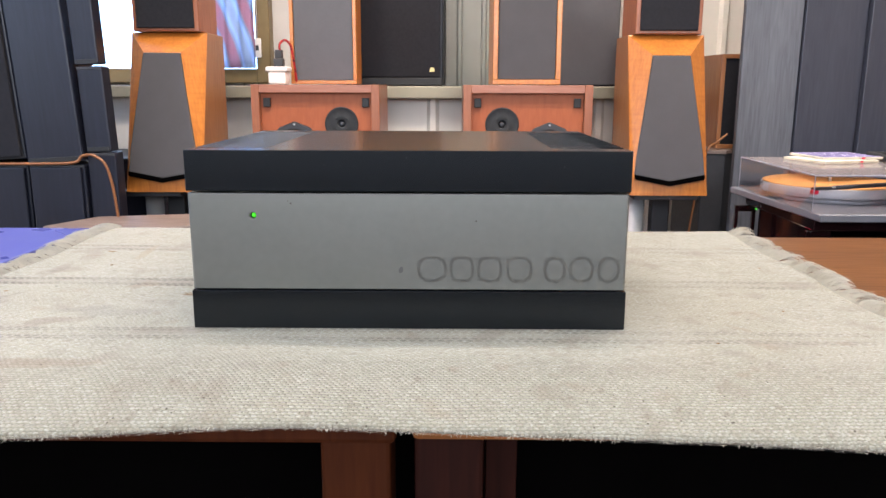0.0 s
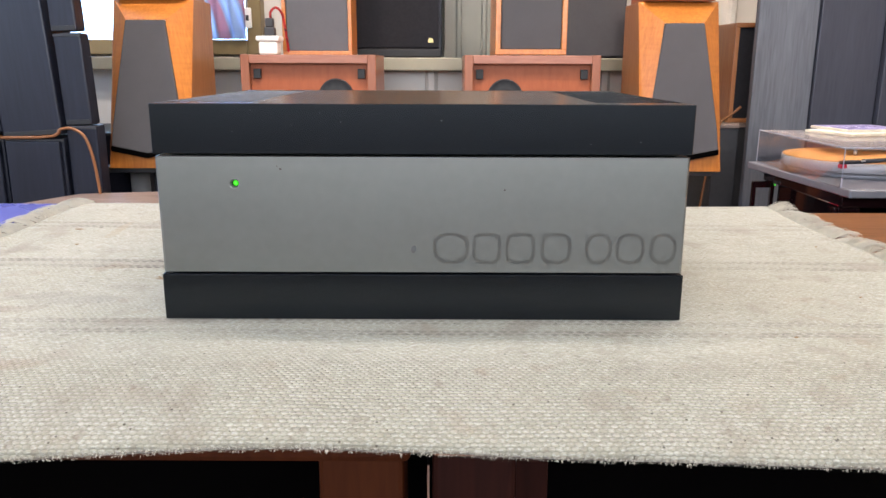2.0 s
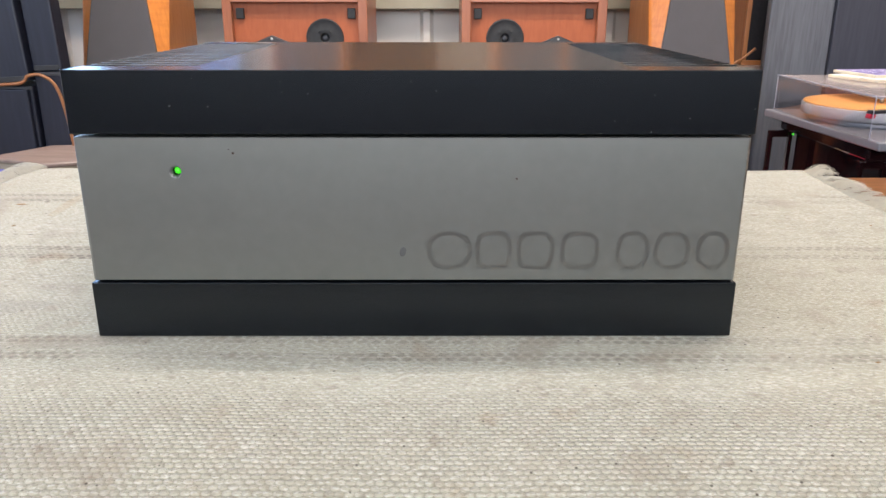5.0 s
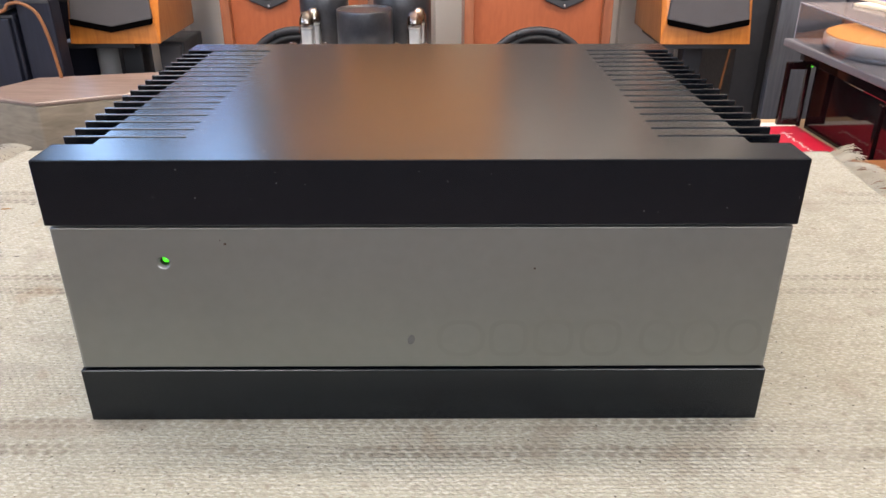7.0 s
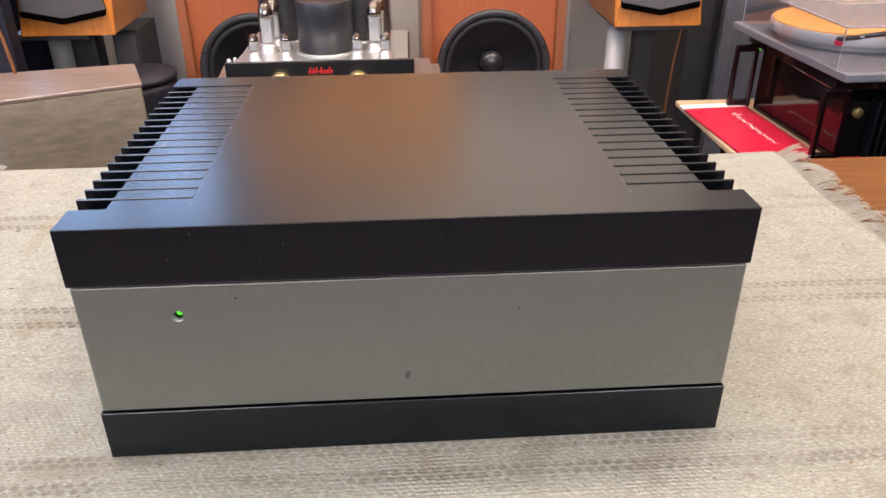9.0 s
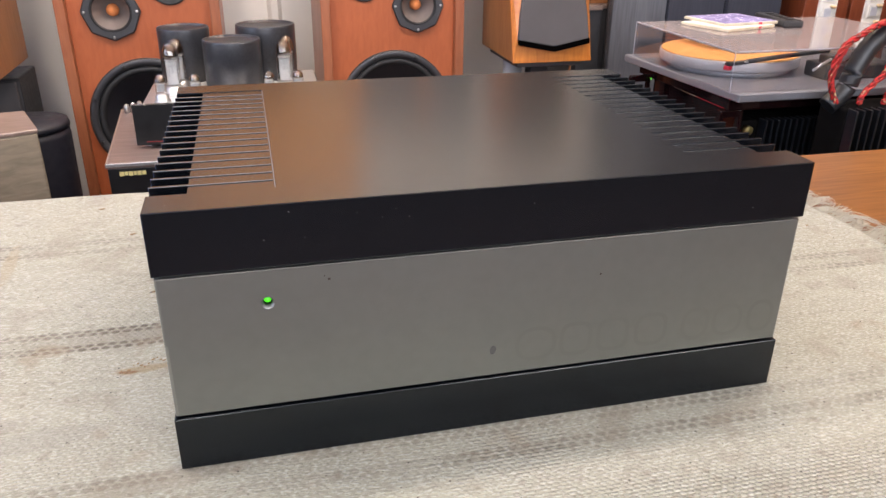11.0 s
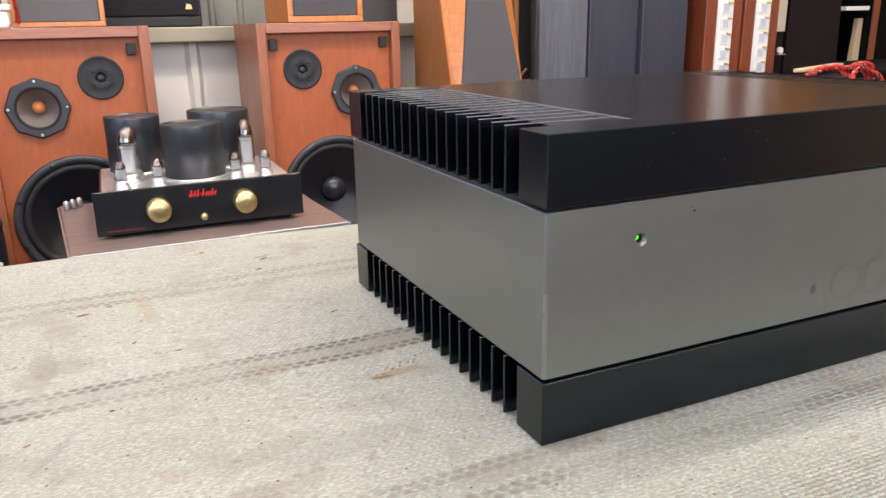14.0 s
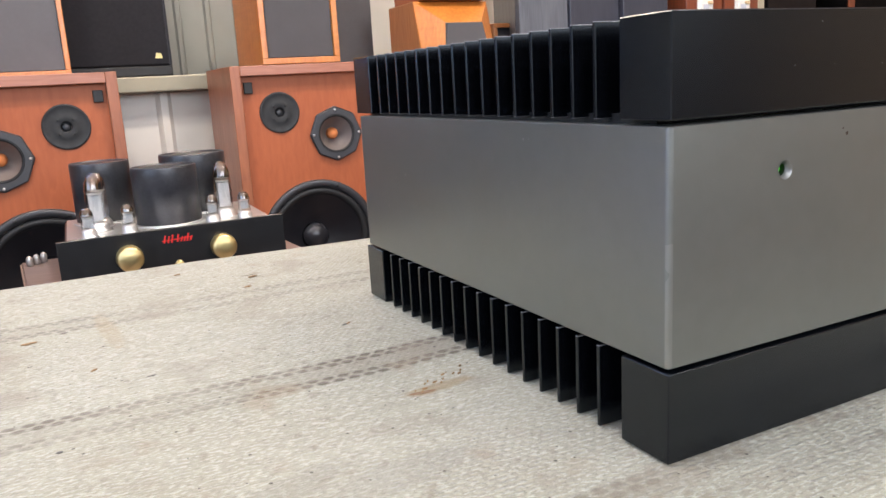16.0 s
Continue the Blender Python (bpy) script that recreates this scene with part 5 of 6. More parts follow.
tower("black_box_speaker", "narrow black loudspeaker in the middle of a stack", -0.852, -0.790, 1.306, 1.350, 0.0185, 0.221, M_ASH_BK, None, G, -2.0)
tower("black_box_speaker", "narrow black loudspeaker on top of a stack", -0.854, -0.795, 1.304, 1.350, 0.2245, 0.62, M_ASH_BK, None, G, -2.0)
tower("black_box_speaker", "black veneered loudspeaker standing behind the stacks", -1.2, -0.848, 1.66, 2.0, FLOOR, -0.03, M_ASH_BK, None, G)
tower("grey_box_speaker", "low dark grey loudspeaker standing behind a stand", -0.705, -0.640, 1.66, 1.82, FLOOR, -0.135, M_RING, M_GRILLE, "")
cab = part("speaker_cable", tube(spline([(-1.2, 1.288, -0.010), (-1.0, 1.286, -0.009), (-0.88, 1.286, -0.006), (-0.855, 1.288, 0.010), (-0.825, 1.288, 0.010), (-0.797, 1.288, -0.02), (-0.783, 1.29, -0.12), (-0.780, 1.295, -0.3), (-0.785, 1.30, -0.6), (-0.79, 1.32, -0.745)]), 0.0035, 8), M_CABLE_OR)
tagged(cab, "orange speaker cable hanging from a black stack", "cable")

# ---- tall grey loudspeakers by the east side ----
def tall(label, x0, x1, y0, back, material, front):
    """Floor-standing column: veneered body narrowing to the back, separate front board, plinth and foot spikes."""
    sp = thing("tall_speaker", label, "loudspeaker", (x0, y0, 0), group="tall loudspeakers")
    w = x1 - x0
    part("cabinet", prism([(0, 0.0205), (w, 0.0205), (w, 0.34), (back, 0.34)], FLOOR + 0.05, 0.86, 0.003, axis="z"), material, sp)
    part("front_board", box(0.0, w, 0.0, 0.020, FLOOR + 0.05, 0.86, 0.003), front, sp)
    part("plinth", prism([(0.0, 0.005), (w, 0.005), (w, 0.34), (back, 0.34)], FLOOR + 0.012, FLOOR + 0.0495, 0.002, axis="z"), M_SHELFBLACK, sp)
    for fx, fy in ((0.02, 0.03), (w - 0.02, 0.03), (w - 0.02, 0.31)):
        part("spike", lathe([(0.009, 0.012), (0.009, 0.008), (0.001, 0.0)], 12, (fx, fy, FLOOR)), M_STEEL, sp)
    return sp


tall("tall loudspeaker in grey stained ash veneer", 0.823, 0.978, 1.60, 0.125, M_ASH, M_ASH)
tall("tall loudspeaker in dark blue-grey veneer", 0.980, 1.146, 1.592, 0.0, M_ASH_DK, M_ASH_DK)
tall("tall loudspeaker with a dark blue-grey front", 1.1475, 1.31, 1.575, 0.0, M_ASH_DK, M_ASH_DK)


def array_tower(cx, label):
    sp = thing("array_speaker", label, "loudspeaker", (cx, 1.60, 0), group="column loudspeakers")
    part("cabinet", box(-0.072, 0.072, 0.0, 0.24, FLOOR, 0.80, 0.003), M_REDWOOD, sp)
    strip = part("driver_strip", box(-0.030, 0.030, -0.006, 0.001, -0.55, 0.74, 0.002), M_PLASTIC, sp, "white strip of small drivers")
    for i in range(28):
        z = -0.52 + i * 0.045
        dr = part("driver", box(-0.0195, 0.0175, -0.0085, -0.0055, z - 0.0165, z + 0.0165, 0.0015), M_PLASTIC, strip, "white moulded driver frame")
        part("diaphragm", prism([(-0.012, z - 0.012), (0.010, z - 0.012), (0.010, z + 0.012), (-0.012, z + 0.012)], -0.0095, -0.0086, 0.0004), M_PALEGREY, dr, "pale grey ribbed diaphragm")
        part("terminal_block", prism([(0.004, z + 0.013), (0.024, z + 0.011), (0.024, z + 0.0195), (0.004, z + 0.0215)], -0.015, -0.0056, 0.003), M_TABTAN, dr, "yellowish tan terminal block")
    return sp


array_tower(1.476, "tall red-brown column loudspeaker with a white strip of drivers")
array_tower(1.630, "red-brown column loudspeaker with white driver strip, beside its twin")
# open dark shelving further along
sh = thing("shelf_unit", "dark shelf unit with odds and ends on it", "shelf", (2.1, 1.72, 0))
part("side_panel", box(-0.40, -0.37, 0, 0.4, FLOOR, 0.40, 0.002), M_SHELFBLACK, sh)
part("side_panel", box(0.190, 0.222, 0, 0.4, FLOOR, 0.40, 0.002), M_SHELFBLACK, sh)
part("edge_strip", box(0.190, 0.222, -0.006, -0.0005, FLOOR, 0.40, 0.001), M_REDWOOD, sh, "red-brown front edge")
part("divider", prism([(0.150, -0.037), (0.188, -0.037), (0.188, 0.16), (0.165, 0.16)], 0.03, 0.05, 0.001), M_KRAFT, sh, "tan upright board")
part("back_panel", box(-0.37, 0.175, 0.38, 0.4, FLOOR, 0.40), M_KRAFT, sh, "tan back board")
for z in (-0.5, -0.06, 0.378):
    part("shelf_board", box(-0.37, 0.175, 0.0, 0.38, z, z + 0.022, 0.002), M_SHELFBLACK, sh)
part("half_shelf", box(0.055, 0.175, 0.0, 0.3, 0.188, 0.202, 0.001), M_PLASTIC, sh, "white half shelf")
bx = thing("storage_box", "tall dark brown storage box standing on a shelf", "box", (2.025, 1.73, -0.0375), -3)
part("body", prism([(-0.128, 0.0), (0.120, 0.0), (0.105, 0.40), (-0.118, 0.40)], 0.0, 0.28, 0.003), M_BOXDARK, bx)
part("lid_seam", box(-0.119, 0.110, -0.0012, 0.004, 0.28, 0.286, 0.0005), M_RUBBER, bx)
ct = thing("carton", "upright cream carton squeezed beside a dark box", "carton", (1.864, 1.74, -0.0375))
part("body", box(-0.032, 0.028, 0.0, 0.16, 0.16, 0.39, 0.002), M_CASE, ct)
part("base_box", box(-0.030, 0.026, 0.002, 0.16, 0.0, 0.1595, 0.003), M_BOXDARK, ct, "dark lower box")
rl = thing("tape_roll", "small white roll standing on a shelf edge", "roll", (1.853, 1.725, 0.05))
part("roll_body", lathe([(0.005, 0.0), (0.011, 0.0), (0.011, 0.012), (0.005, 0.012)], 20, (0, 0.0, 0.011), "y"), M_PAPER, rl)
part("bracket_plate", box(-0.018, 0.018, -0.016, 0.014, -0.0036, 0.0, 0.001), M_STEEL, rl)
bc = thing("black_cabinet", "tall black cabinet beside the shelf unit", "cabinet", (2.48, 1.75, 0))
part("body", box(-0.155, 0.18, 0.0, 0.4, FLOOR, 0.5, 0.003), M_SHELFBLACK, bc)
part("door", box(-0.150, 0.175, -0.016, -0.0005, FLOOR + 0.05, 0.49, 0.003), M_SHELFBLACK, bc)
# low cabinet with a board lying on it, in front of the shelves
lc = thing("side_cabinet", "low black cabinet in front of the shelf unit", "cabinet")
part("body", prism([(1.250, 1.065), (1.75, 1.065), (1.95, 1.40), (1.53, 1.40)], FLOOR, 0.0405, 0.004, axis="z"), M_SHELFBLACK, lc)
bd = thing("wooden_board", "narrow pale tan wooden board lying on a black cabinet", "board", (1.46, 1.20, 0.041), 21)
part("plank", prism([(-0.195, -0.012), (0.075, -0.014), (0.078, 0.012), (-0.215, 0.010)], 0.0, 0.009, 0.002, axis="z"), M_KRAFT, bd)

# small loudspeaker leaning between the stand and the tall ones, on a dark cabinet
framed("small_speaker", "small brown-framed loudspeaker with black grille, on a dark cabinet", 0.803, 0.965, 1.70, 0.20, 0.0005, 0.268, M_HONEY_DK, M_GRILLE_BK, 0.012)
dc = thing("low_cabinet", "low dark grey cabinet with a pale top", "cabinet")
part("cabinet_body", box(0.755, 0.822, 1.66, 1.935, FLOOR, -0.012, 0.003), M_RING, dc)
part("cabinet_body", box(0.8225, 0.97, 1.695, 1.935, FLOOR, -0.012, 0.003), M_CHARCOAL, dc)
part("cabinet_top", prism([(0.750, 1.655), (0.8215, 1.655), (0.8215, 1.69), (0.975, 1.69), (0.975, 1.94), (0.750, 1.94)], -0.012, 0.0, 0.002, axis="z"), M_STOOL_TOP, dc)
cab = part("speaker_cable", tube(spline([(0.822, 1.665, 0.045), (0.79, 1.66, 0.02), (0.765, 1.65, 0.004), (0.748, 1.645, -0.05), (0.735, 1.645, -0.14), (0.72, 1.645, -0.32), (0.715, 1.65, -0.742)]), 0.0035, 8), M_CABLE_OR)
tagged(cab, "tan speaker cable hanging beside the low cabinet", "cable")

# ---- wooden block table and black bin by the stack ----
blk = thing("side_table", "low many-sided wooden block table", "side table")
poly = [(-0.745, 1.095), (-0.503, 1.20), (-0.56, 1.352), (-0.832, 1.292), (-0.90, 1.16)]
part("body", prism([(x * 0.99 - 0.007, y * 0.99 + 0.012) for x, y in poly], FLOOR, -0.146, 0.003, axis="z"), M_STOOL, blk)
part("top", prism(poly, -0.146, -0.138, 0.002, axis="z"), M_STOOL_TOP, blk, "warm brown wooden top")
bin_ = thing("bin", "round blue-black plastic bin on the floor", "bin", (-0.585, 1.425, FLOOR))
part("shell", lathe([(0.07, 0.0), (0.078, 0.02), (0.086, 0.540), (0.084, 0.556)], 32), M_NAVY, bin_)
part("lid", lathe([(0.086, 0.5565), (0.087, 0.565), (0.084, 0.572), (0.0, 0.573)], 32), M_NAVY, bin_)

# ---- valve amplifier on a plinth ----
pt = thing("plinth", "brown-topped plinth with a black front and pale edge strip", "plinth")
part("top", prism([(-0.376, 1.088), (0.10, 1.088), (0.076, 1.51), (-0.400, 1.51)], -0.190, -0.1795, 0.002, axis="z"), M_PLINTH, pt)
part("edge_strip", box(-0.377, 0.101, 1.086, 1.0878, -0.1855, -0.1793, 0.0008), M_STEEL, pt, "pale metal edge strip")
part("side_strip", prism([(-0.3795, 1.09), (-0.3765, 1.09), (-0.4005, 1.505), (-0.4035, 1.505)], -0.1885, -0.1815, 0.0006, axis="z"), M_STOOL_TOP, pt, "brown wooden side strip")
part("front", box(-0.376, 0.10, 1.0895, 1.105, -0.30, -0.190, 0.001), M_CHASSIS, pt)
part("body", box(-0.374, 0.098, 1.105, 1.495, -0.30, -0.190, 0.001), M_PLINTH, pt)
for i, (bx0, bw) in enumerate(((-0.357, 0.008), (-0.348, 0.005), (-0.342, 0.008), (-0.333, 0.005), (-0.327, 0.007), (-0.319, 0.007))):
    part("badge_bar", box(bx0, bx0 + bw, 1.0884, 1.0898, -0.2035 + 0.001 * (i % 2), -0.1955, 0.0004), M_GOLDTXT, pt, "small gold bar of lettering")
ped = thing("pedestal", "black pedestal carrying the plinth", "pedestal")
part("column", box(-0.30, 0.02, 1.15, 1.45, FLOOR, -0.3005, 0.004), M_SHELFBLACK, ped)

va = thing("valve_amplifier", "black valve amplifier with round cans and brass knobs, on plinth", "amplifier", (-0.1485, 1.165, -0.1793), -1.2)
part("front_panel", prism([(-0.183, 0.007), (0.180, 0.009), (0.180, 0.087), (-0.183, 0.084)], 0.0, 0.008, 0.001), M_CHASSIS, va)
part("chassis", box(-0.172, 0.172, 0.008, 0.30, 0.008, 0.074, 0.003), M_CHASSIS, va)
part("top_plate", box(-0.168, 0.168, 0.010, 0.295, 0.074, 0.078, 0.001), M_STEEL, va, "polished steel top plate")
for fx in (-0.15, 0.15):
    for fy in (0.03, 0.27):
        part("foot", lathe([(0.012, 0.0), (0.012, 0.008)], 16, (fx, fy, 0)), M_RUBBER, va)
for kx in (-0.0785, 0.0715):
    kn = part("knob", lathe([(0.021, -0.0), (0.0215, 0.006), (0.0205, 0.02), (0.018, 0.024), (0.006, 0.0255), (0.0, 0.0255)], 36, (kx, 0.0, 0.0455), "y"), M_BRASS, va, "polished brass knob")
part("button", lathe([(0.007, 0.0), (0.0068, 0.006), (0.004, 0.008), (0, 0.0085)], 20, (-0.0025, 0.0, 0.0235), "y"), M_BRASS, va)
own = None
for i, (a, hgt) in enumerate(((-0.024, 0.013), (-0.018, 0.011), (-0.012, 0.013), (-0.003, 0.013), (0.003, 0.008), (0.008, 0.008), (0.013, 0.013), (0.018, 0.008))):
    own = prism([(a, 0.061), (a + 0.0026, 0.061), (a + 0.0056, 0.061 + hgt), (a + 0.003, 0.061 + hgt)], -0.0006, 0.0004, 0, own)
own = prism([(-0.026, 0.064), (0.021, 0.066), (0.021, 0.0675), (-0.026, 0.0655)], -0.0006, 0.0004, 0, own)
part("maker_mark", own, M_RED, va, "row of slanting red strokes")
part("caption", box(-0.165, -0.105, -0.0005, 0.0004, 0.0128, 0.0150), M_DULLRED, va, "thin dull red bar of tiny print")
for tx, ty, r, hgt in ((0.002, 0.115, 0.056, 0.103), (-0.098, 0.235, 0.052, 0.111), (0.069, 0.238, 0.062, 0.113)):
    can = part("transformer_can", lathe([(r, 0.078), (r, 0.078 + hgt - 0.0035), (r * 0.99, 0.078 + hgt - 0.001), (r * 0.97, 0.078 + hgt), (r * 0.93, 0.078 + hgt), (r * 0.92, 0.078 + hgt - 0.002), (r * 0.3, 0.078 + hgt - 0.002), (0, 0.078 + hgt - 0.002)], 48, (tx, ty, 0)), M_TRAFO, va, "black enamelled transformer can")
    part("can_foot", lathe([(r + 0.006, 0.078), (r + 0.006, 0.081), (r, 0.0815)], 48, (tx, ty, 0)), M_STEEL, can)


def valve(x, y, r, h, parent):
    v = part("valve", lathe([(r * 0.8, 0.088), (r, 0.094), (r, 0.078 + h * 0.72), (r * 0.93, 0.078 + h * 0.85), (r * 0.6, 0.078 + h * 0.96), (r * 0.15, 0.078 + h), (0, 0.078 + h)], 24, (x, y, 0)), M_TUBE, parent, "glass valve")
    v.visible_shadow = False
    part("socket", lathe([(r * 1.45, 0.078), (r * 1.45, 0.080), (r * 1.2, 0.081), (r * 1.2, 0.088), (r * 0.9, 0.093)], 24, (x, y, 0)), M_STEEL, v, "bright steel socket")
    part("anode", box(x - r * 0.68, x + r * 0.68, y - r * 0.5, y + r * 0.5, 0.096, 0.078 + h * 0.64, 0.002), M_PLATE, v)
    part("mica", lathe([(r * 0.82, 0.078 + h * 0.66), (r * 0.82, 0.079 + h * 0.66)], 16, (x, y, 0)), M_CERAM, v)
    part("getter", lathe([(r * 0.96, 0.078 + h * 0.74), (r * 0.9, 0.078 + h * 0.85), (r * 0.57, 0.078 + h * 0.955), (0, 0.078 + h * 0.985)], 20, (x, y, 0)), M_GETTER, v)


for x, y, r, h in ((-0.116, 0.115, 0.0155, 0.098), (-0.110, 0.165, 0.0155, 0.098), (0.101, 0.115, 0.0155, 0.098), (0.108, 0.165, 0.0155, 0.098),
                   (-0.133, 0.05, 0.0105, 0.050), (-0.070, 0.05, 0.0105, 0.050), (0.068, 0.05, 0.0105, 0.050), (0.124, 0.05, 0.0105, 0.050)):
    valve(x, y, r, h, va)
tg = thing("toggle_post", "small pale metal posts on the plinth beside the amplifier", "terminal", (-0.384, 1.46, -0.1793))
for k in range(3):
    part("post", lathe([(0.006, 0), (0.006, 0.014), (0.004, 0.018), (0, 0.02)], 14, (0.012 * k, 0.012 * k, 0)), M_STEEL, tg)

# ---- equipment rack with the turntable ----
rk = thing("equipment_rack", "black and dark red acrylic equipment rack holding components", "rack")
part("shelf", box(0.60, 1.25, 0.90, 1.27, -0.235, -0.222, 0.004), M_KRAFT, rk, "tan board shelf")
def bracket(cx, cy, z0, z1):
    """A flat upright post: a black rounded loop with an open middle."""
    own = box(cx - 0.024, cx - 0.016, cy - 0.006, cy + 0.006, z0, z1, 0.002)
    box(cx + 0.016, cx + 0.024, cy - 0.006, cy + 0.006, z0, z1, 0.002, bm=own)
    box(cx - 0.016, cx + 0.016, cy - 0.006, cy + 0.006, z1 - 0.014, z1, 0.002, bm=own)
    box(cx - 0.016, cx + 0.016, cy - 0.006, cy + 0.006, z0, z0 + 0.016, 0.002, bm=own)
    return own


for cx, cy in ((0.735, 0.90), (0.715, 1.215), (1.19, 0.90), (1.19, 1.215)):
    part("bracket", bracket(cx, cy, -0.2215, -0.0915), M_DARKACR, rk, "black open loop bracket")
    part("column", box(cx - 0.014, cx + 0.014, cy - 0.012, cy + 0.014, FLOOR, -0.2355, 0.004), M_DARKACR, rk)
part("top_shelf", box(0.722, 1.23, 0.888, 1.235, -0.0915, -0.0685, 0.003), M_DARKACR, rk)
part("low_shelf", box(0.66, 1.23, 0.87, 1.25, -0.46, -0.445, 0.003), M_SHELFBLACK, rk)
part("side_plate", prism([(0.758, 0.915), (0.766, 0.915), (0.750, 1.20), (0.742, 1.20)], -0.2215, -0.0915, 0.001, axis="z"), M_DARKACR, rk)
part("indicator", lathe([(0.0022, 0.0), (0.002, 0.002), (0, 0.003)], 10, (0.738, 1.208, -0.099), "y"), M_LED, rk, "tiny lit green lamp")
cmp_ = thing("component", "black finned power amplifier on the shelf inside the rack", "amplifier", (0.97, 1.06, -0.222))
part("case", box(-0.165, 0.22, -0.148, 0.14, 0.0, 0.104, 0.004), M_SHELFBLACK, cmp_)
for i in range(30):
    part("fin", box(-0.163 + i * 0.0129, -0.159 + i * 0.0129, -0.172, -0.1485, 0.006, 0.108, 0.0008), M_FIN, cmp_)
part("knob", lathe([(0.009, 0.0), (0.009, 0.012), (0.007, 0.014), (0.0, 0.014)], 20, (-0.19, -0.15, 0.088), "y"), M_DIMBRASS, cmp_, "dull brass knob")
part("knob_panel", box(-0.205, -0.1655, -0.1495, 0.0, 0.0, 0.104, 0.002), M_SHELFBLACK, cmp_)

tt = thing("turntable", "grey turntable with an orange mat under a clear acrylic lid", "turntable")
part("plinth_plate", prism([(0.716, 0.855), (1.21, 0.855), (1.21, 1.258), (0.694, 1.258)], -0.0682, -0.0535, 0.002, axis="z"), M_GREYPLATE, tt)
AX, AY = 0.846, 1.098
part("sub_platter", lathe([(0.122, -0.0535), (0.122, -0.044), (0.0, -0.044)], 48, (AX, AY, 0)), M_PLATTER, tt)
part("platter", lathe([(0.132, -0.0435), (0.1365, -0.042), (0.1375, -0.0395), (0.1375, -0.024), (0.136, -0.0225), (0.0, -0.0225)], 72, (AX, AY, 0)), M_PLATTER, tt)
part("mat", lathe([(0.1345, -0.0225), (0.1345, -0.0205), (0.1325, -0.0195), (0.050, -0.0195), (0.048, -0.0205), (0.0, -0.0205)], 72, (AX, AY, 0)), M_FELT, tt, "orange cork platter mat")
part("spindle", lathe([(0.0035, -0.0205), (0.0035, -0.010), (0, -0.009)], 12, (AX, AY, 0)), M_STEEL, tt)
part("tonearm", tube([(1.04, 0.985, -0.006), (0.98, 0.980, -0.008), (0.86, 0.960, -0.012), (0.775, 0.938, -0.014)], 0.0042, 10), M_CABLE_BK, tt, "black tonearm")
part("headshell", prism([(0.732, 0.920), (0.776, 0.932), (0.773, 0.944), (0.729, 0.932)], -0.0175, -0.0115, 0.001, axis="z"), M_CHARCOAL, tt)
part("finger_lift", box(0.768, 0.775, 0.926, 0.931, -0.0135, -0.0105, 0.0008), M_STEEL, tt, "bright finger lift")
part("cartridge", prism([(0.730, 0.920), (0.741, 0.923), (0.738, 0.935), (0.727, 0.932)], -0.025, -0.0176, 0.001, axis="z"), M_SLEEVE, tt, "red pickup cartridge")
part("arm_board", box(0.945, 1.10, 0.925, 0.988, -0.0535, -0.0245, 0.004), M_CHARCOAL, tt, "black tonearm board")
part("arm_base", lathe([(0.026, -0.0245), (0.026, -0.016), (0.018, -0.012), (0.018, -0.002), (0, -0.001)], 28, (1.035, 0.962, 0)), M_CHARCOAL, tt)
part("counterweight", lathe([(0.0125, -0.014), (0.0135, -0.012), (0.0135, 0.012), (0.0125, 0.014), (0.0, 0.014)], 22, (0.985, 0.945, -0.006), "y"), M_STEEL, tt, "bright round weight")
part("pivot_block", box(0.952, 0.976, 0.932, 0.962, -0.0245, -0.008, 0.003), M_CHARCOAL, tt)
part("lift_lever", tube([(0.908, 0.917, -0.031), (0.925, 0.9175, -0.021), (0.946, 0.921, -0.012)], 0.0026, 8), M_STEEL, tt, "bright cueing lever")
LX0, LX1, LY0, LY1, LZ0, LZ1, LT = 0.706, 1.20, 0.870, 1.240, -0.0535, 0.0145, 0.0035
for dims in ((LX0, LX1, LY0, LY0 + LT), (LX0, LX1, LY1 - LT, LY1), (LX0, LX0 + LT, LY0 + LT, LY1 - LT), (LX1 - LT, LX1, LY0 + LT, LY1 - LT)):
    part("lid_wall", box(*dims, LZ0, LZ1), M_ACRYL, tt, "clear acrylic lid side").visible_shadow = False
part("lid_top", box(LX0, LX1, LY0, LY1, LZ1, LZ1 + LT, 0.001), M_LID_HAZE, tt, "clear acrylic lid top").visible_shadow = False
for a, b in (((LX0, LY0), (LX0, LY0)), ((LX1, LY0), (LX1, LY0)), ((LX0, LY1), (LX0, LY1))):
    part("lid_edge", box(a[0] - 0.0004, a[0] + 0.0008, a[1] - 0.0004, a[1] + 0.0008, LZ0, LZ1 + LT), M_EDGE, tt, "pale lid edge")
part("lid_edge", box(LX0 - 0.0006, LX0 + 0.0012, LY0, LY1, LZ1 + LT - 0.001, LZ1 + LT + 0.0006), M_EDGE, tt, "pale lid edge")
part("lid_edge", box(LX0, LX1, LY0 - 0.0006, LY0 + 0.0012, LZ1 + LT - 0.001, LZ1 + LT + 0.0006), M_EDGE, tt, "pale lid edge")


def disc_case(at, turn, cover, label):
    c = thing("disc_case", label, "disc case", at, turn, "disc cases on the lid")
    part("case", box(-0.071, 0.071, -0.0625, 0.0625, 0.0, 0.0055, 0.001), M_CASE, c)
    part("cover", box(-0.066, 0.069, -0.060, 0.060, 0.0056, 0.0060), cover, c)
    part("spine_spot", box(0.02, 0.028, -0.0632, -0.0626, 0.001, 0.0050), M_SLEEVE, c)


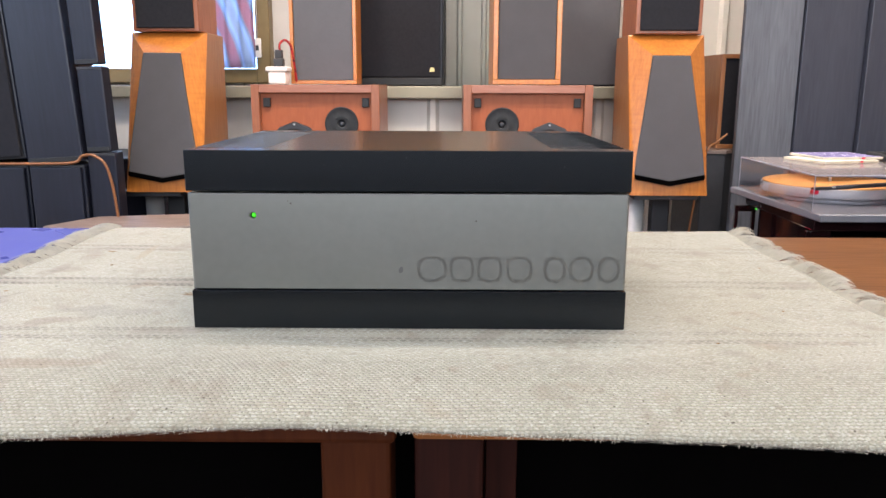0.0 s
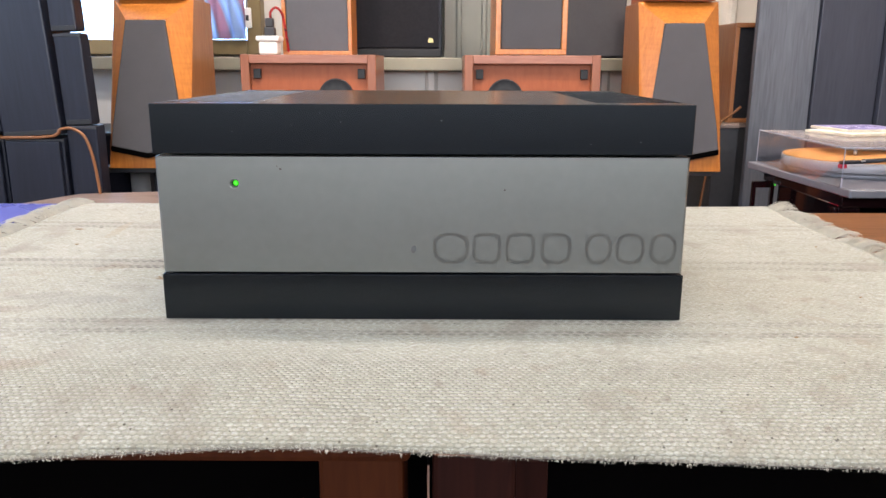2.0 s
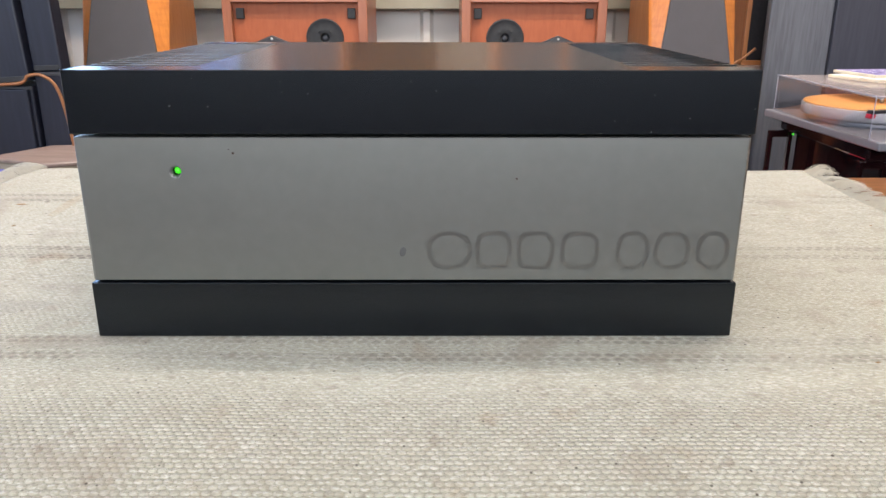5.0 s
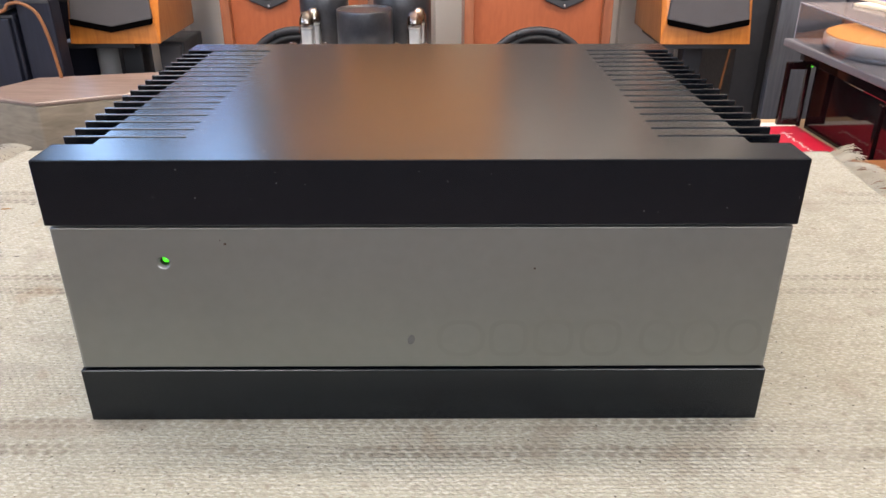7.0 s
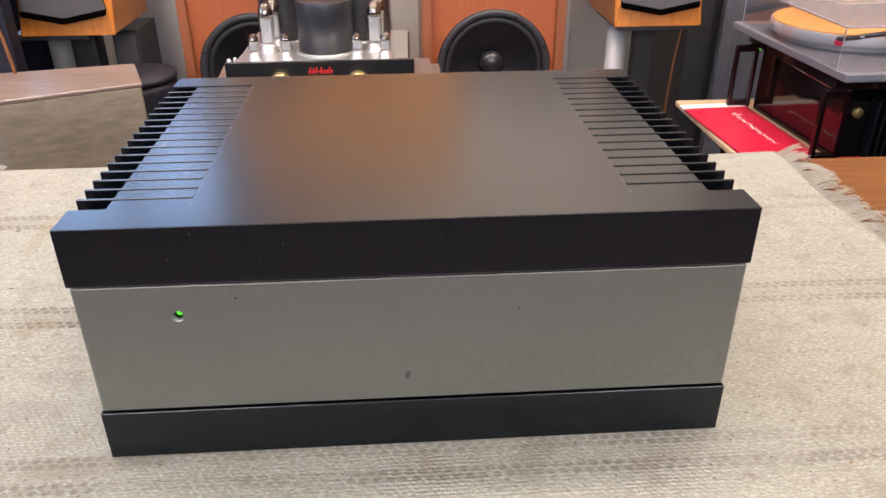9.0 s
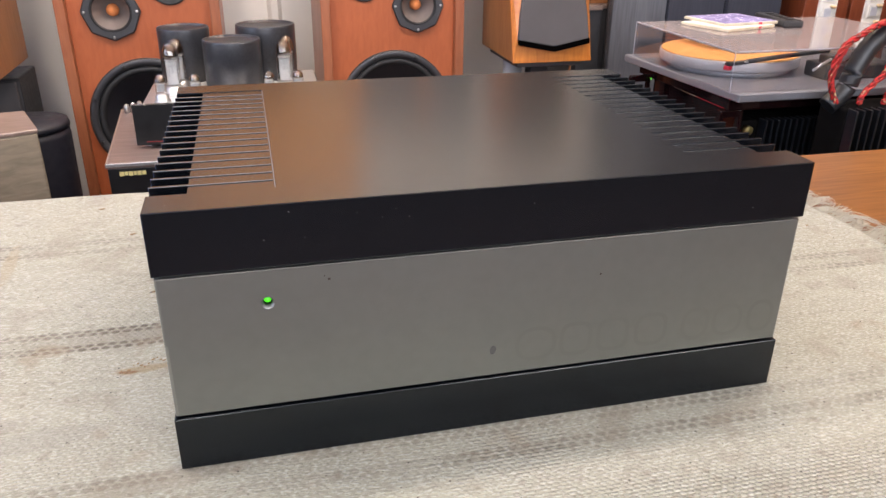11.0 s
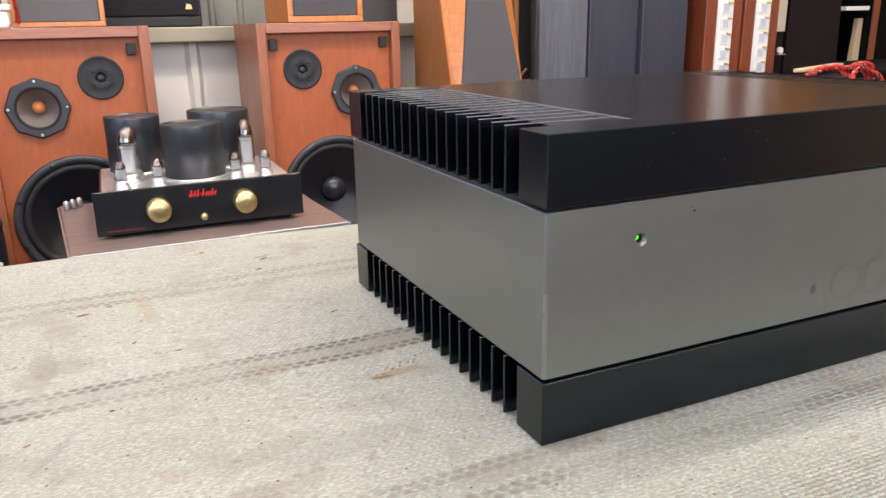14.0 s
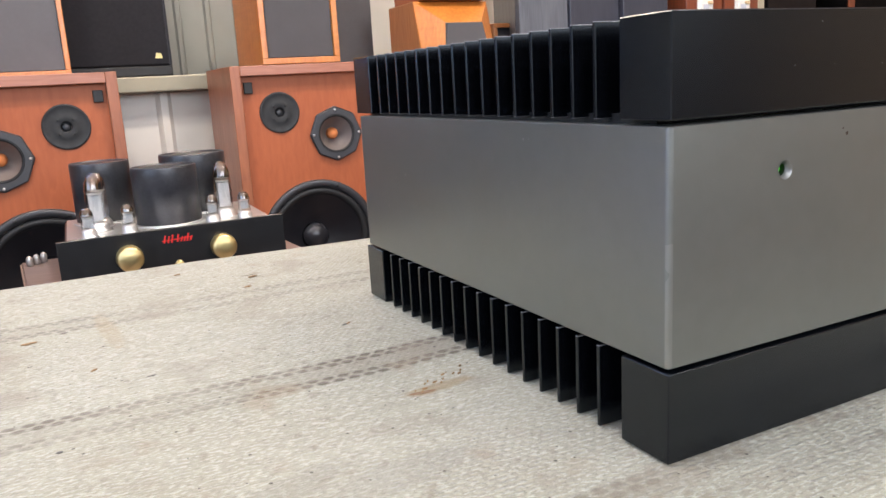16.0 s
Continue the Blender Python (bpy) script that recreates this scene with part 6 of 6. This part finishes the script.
disc_case((0.868, 1.150, 0.0182), 17, M_PAPER, "disc case in a pale printed cover lying on the turntable lid")
disc_case((0.888, 1.172, 0.0243), 8, M_PURPLE, "disc case in a violet cover lying on another")
rm = thing("remote_control", "black remote control lying on the turntable lid", "remote control", (1.0, 1.165, 0.0182), 80)
part("case", box(-0.07, 0.07, -0.022, 0.022, 0, 0.014, 0.004), M_CHARCOAL, rm)
for i in range(5):
    part("button", box(-0.05 + i * 0.022, -0.038 + i * 0.022, -0.008, 0.008, 0.014, 0.0155, 0.0005), M_RUBBER, rm)

# record sleeves on the tan shelf
for k, (sx, sy, tn) in enumerate(((0.668, 1.07, 3), (0.90, 1.07, 0))):
    sl = thing("record_sleeve", "glossy red printed record sleeve lying on a tan shelf", "record sleeve", (sx, sy, -0.2218 + 0.0), tn, "red record sleeves")
    wdt = 0.068 if k == 0 else 0.13
    part("card", box(-wdt, wdt, -0.17, 0.13, 0.0, 0.004, 0.0005), M_SLEEVE, sl)
    part("white_band", box(-wdt, wdt, 0.1305, 0.155, 0.0, 0.0042, 0.0005), M_PAPER, sl)
    own = None
    zig = [(0.018 + 0.007 * math.sin(i * 2.1 + 0.8 * math.sin(i * 0.55)) * (0.55 + 0.45 * math.sin(i * 0.9)) + (0.012 if i in (3, 17) else 0.0), 0.09 - i * 0.0042 - 0.002 * math.sin(i * 1.3)) for i in range(44)]
    for (ax, ay), (bx, by) in zip(zig, zig[1:]):
        own = prism([(ax, ay), (bx, by), (bx + 0.0022, by - 0.0005), (ax + 0.0022, ay - 0.0005)][::-1], 0.0042, 0.0046, 0, own, "z")
    part("title_strokes", own, M_PAPER, sl, "white script strokes")

# finned black amplifier case beside the rack, with a hose and cables on it
fc = thing("finned_case", "black finned amplifier case standing beside the rack", "amplifier", (1.03, 0.80, 0))
part("body", box(-0.15, 0.20, -0.02, 0.048, -0.30, -0.070, 0.004), M_SHELFBLACK, fc)
for i in range(24):
    part("fin", box(-0.148 + i * 0.0148, -0.1445 + i * 0.0148, -0.042, -0.02, -0.29, -0.068, 0.0008), M_FIN, fc)
part("stand_box", box(-0.14, 0.19, -0.035, 0.045, FLOOR, -0.3005, 0.004), M_SHELFBLACK, fc)
hp = thing("hose", "thick black rubber hose bent into a hoop", "hose")
part("hose_body", tube(spline([(0.866, 0.813, -0.071), (0.895, 0.813, -0.044), (0.906, 0.813, -0.010), (0.926, 0.813, 0.030), (0.955, 0.813, 0.051), (0.986, 0.813, 0.055), (1.023, 0.813, 0.048), (1.061, 0.813, 0.030), (1.070, 0.82, 0.01), (1.074, 0.82, -0.071)], 10), 0.0168, 18), M_CABLE_BK, hp)
bd = thing("cable_bundle", "bundle of red and tan twisted cables looped over a hose", "cable bundle")


def rope(keys, turns, phase):
    """Two red cords and one tan cord twisted round each other along smooth points."""
    line = spline(keys, 12)
    for k in range(3):
        pts = []
        for i, p in enumerate(line):
            d = (line[min(i + 1, len(line) - 1)] - line[max(i - 1, 0)]).normalized()
            u = d.cross(Vector((0, 1, 0))).normalized()
            a = phase + 2 * math.pi * (turns * i / len(line) + k / 3)
            pts.append(p + 0.0030 * (u * math.cos(a) + d.cross(u) * math.sin(a)))
        part("cable", tube(pts, 0.0028 if k else 0.0021, 7), M_CABLE_RED if k else M_CABLE_TAN, bd, "red braided cable" if k else "tan braided cable")


rope([(0.871, 0.800, -0.064), (0.851, 0.800, -0.021), (0.859, 0.800, 0.027), (0.891, 0.800, 0.052), (0.930, 0.800, 0.070), (0.971, 0.800, 0.078), (1.017, 0.800, 0.075), (1.046, 0.800, 0.078), (1.085, 0.800, 0.067), (1.124, 0.800, 0.041), (1.116, 0.796, -0.064)], 10, 0.0)
rope([(0.881, 0.810, -0.064), (0.861, 0.810, -0.027), (0.875, 0.810, 0.028), (0.908, 0.810, 0.054), (0.949, 0.810, 0.073), (0.992, 0.810, 0.078), (1.037, 0.810, 0.075), (1.071, 0.810, 0.081), (1.108, 0.810, 0.062), (1.100, 0.806, -0.064)], 9, 1.1)
rope([(1.006, 0.813, 0.065), (0.978, 0.793, 0.043), (0.960, 0.793, 0.010), (0.949, 0.793, -0.016), (0.918, 0.793, -0.047), (0.910, 0.789, -0.064)], 4, 2.2)
rope([(1.018, 0.818, 0.068), (0.995, 0.798, 0.026), (0.984, 0.798, -0.015), (0.973, 0.798, -0.061), (0.965, 0.794, -0.064)], 4, 3.3)
rope([(1.012, 0.838, 0.036), (1.000, 0.828, -0.009), (1.004, 0.828, -0.053), (0.996, 0.824, -0.064)], 3, 4.4)
rope([(1.004, 0.806, 0.071), (1.032, 0.786, 0.042), (1.031, 0.786, 0.008), (1.009, 0.786, -0.026), (0.993, 0.786, -0.060), (0.985, 0.782, -0.064)], 4, 5.5)
rope([(1.021, 0.813, 0.073), (1.029, 0.793, 0.052), (1.046, 0.793, 0.006), (1.037, 0.793, -0.036), (1.029, 0.793, -0.063), (1.021, 0.789, -0.064)], 5, 6.6)
rope([(1.045, 0.798, 0.075), (1.009, 0.778, 0.055), (1.006, 0.778, 0.010), (1.021, 0.778, -0.025), (1.003, 0.778, -0.063), (0.995, 0.774, -0.064)], 4, 7.7)
rope([(1.093, 0.823, 0.074), (1.092, 0.803, 0.041), (1.081, 0.803, 0.003), (1.087, 0.803, -0.037), (1.079, 0.799, -0.064)], 4, 8.8)
rope([(1.026, 0.840, 0.046), (1.015, 0.830, 0.009), (1.028, 0.830, -0.030), (1.015, 0.830, -0.070), (1.007, 0.826, -0.064)], 4, 9.9)
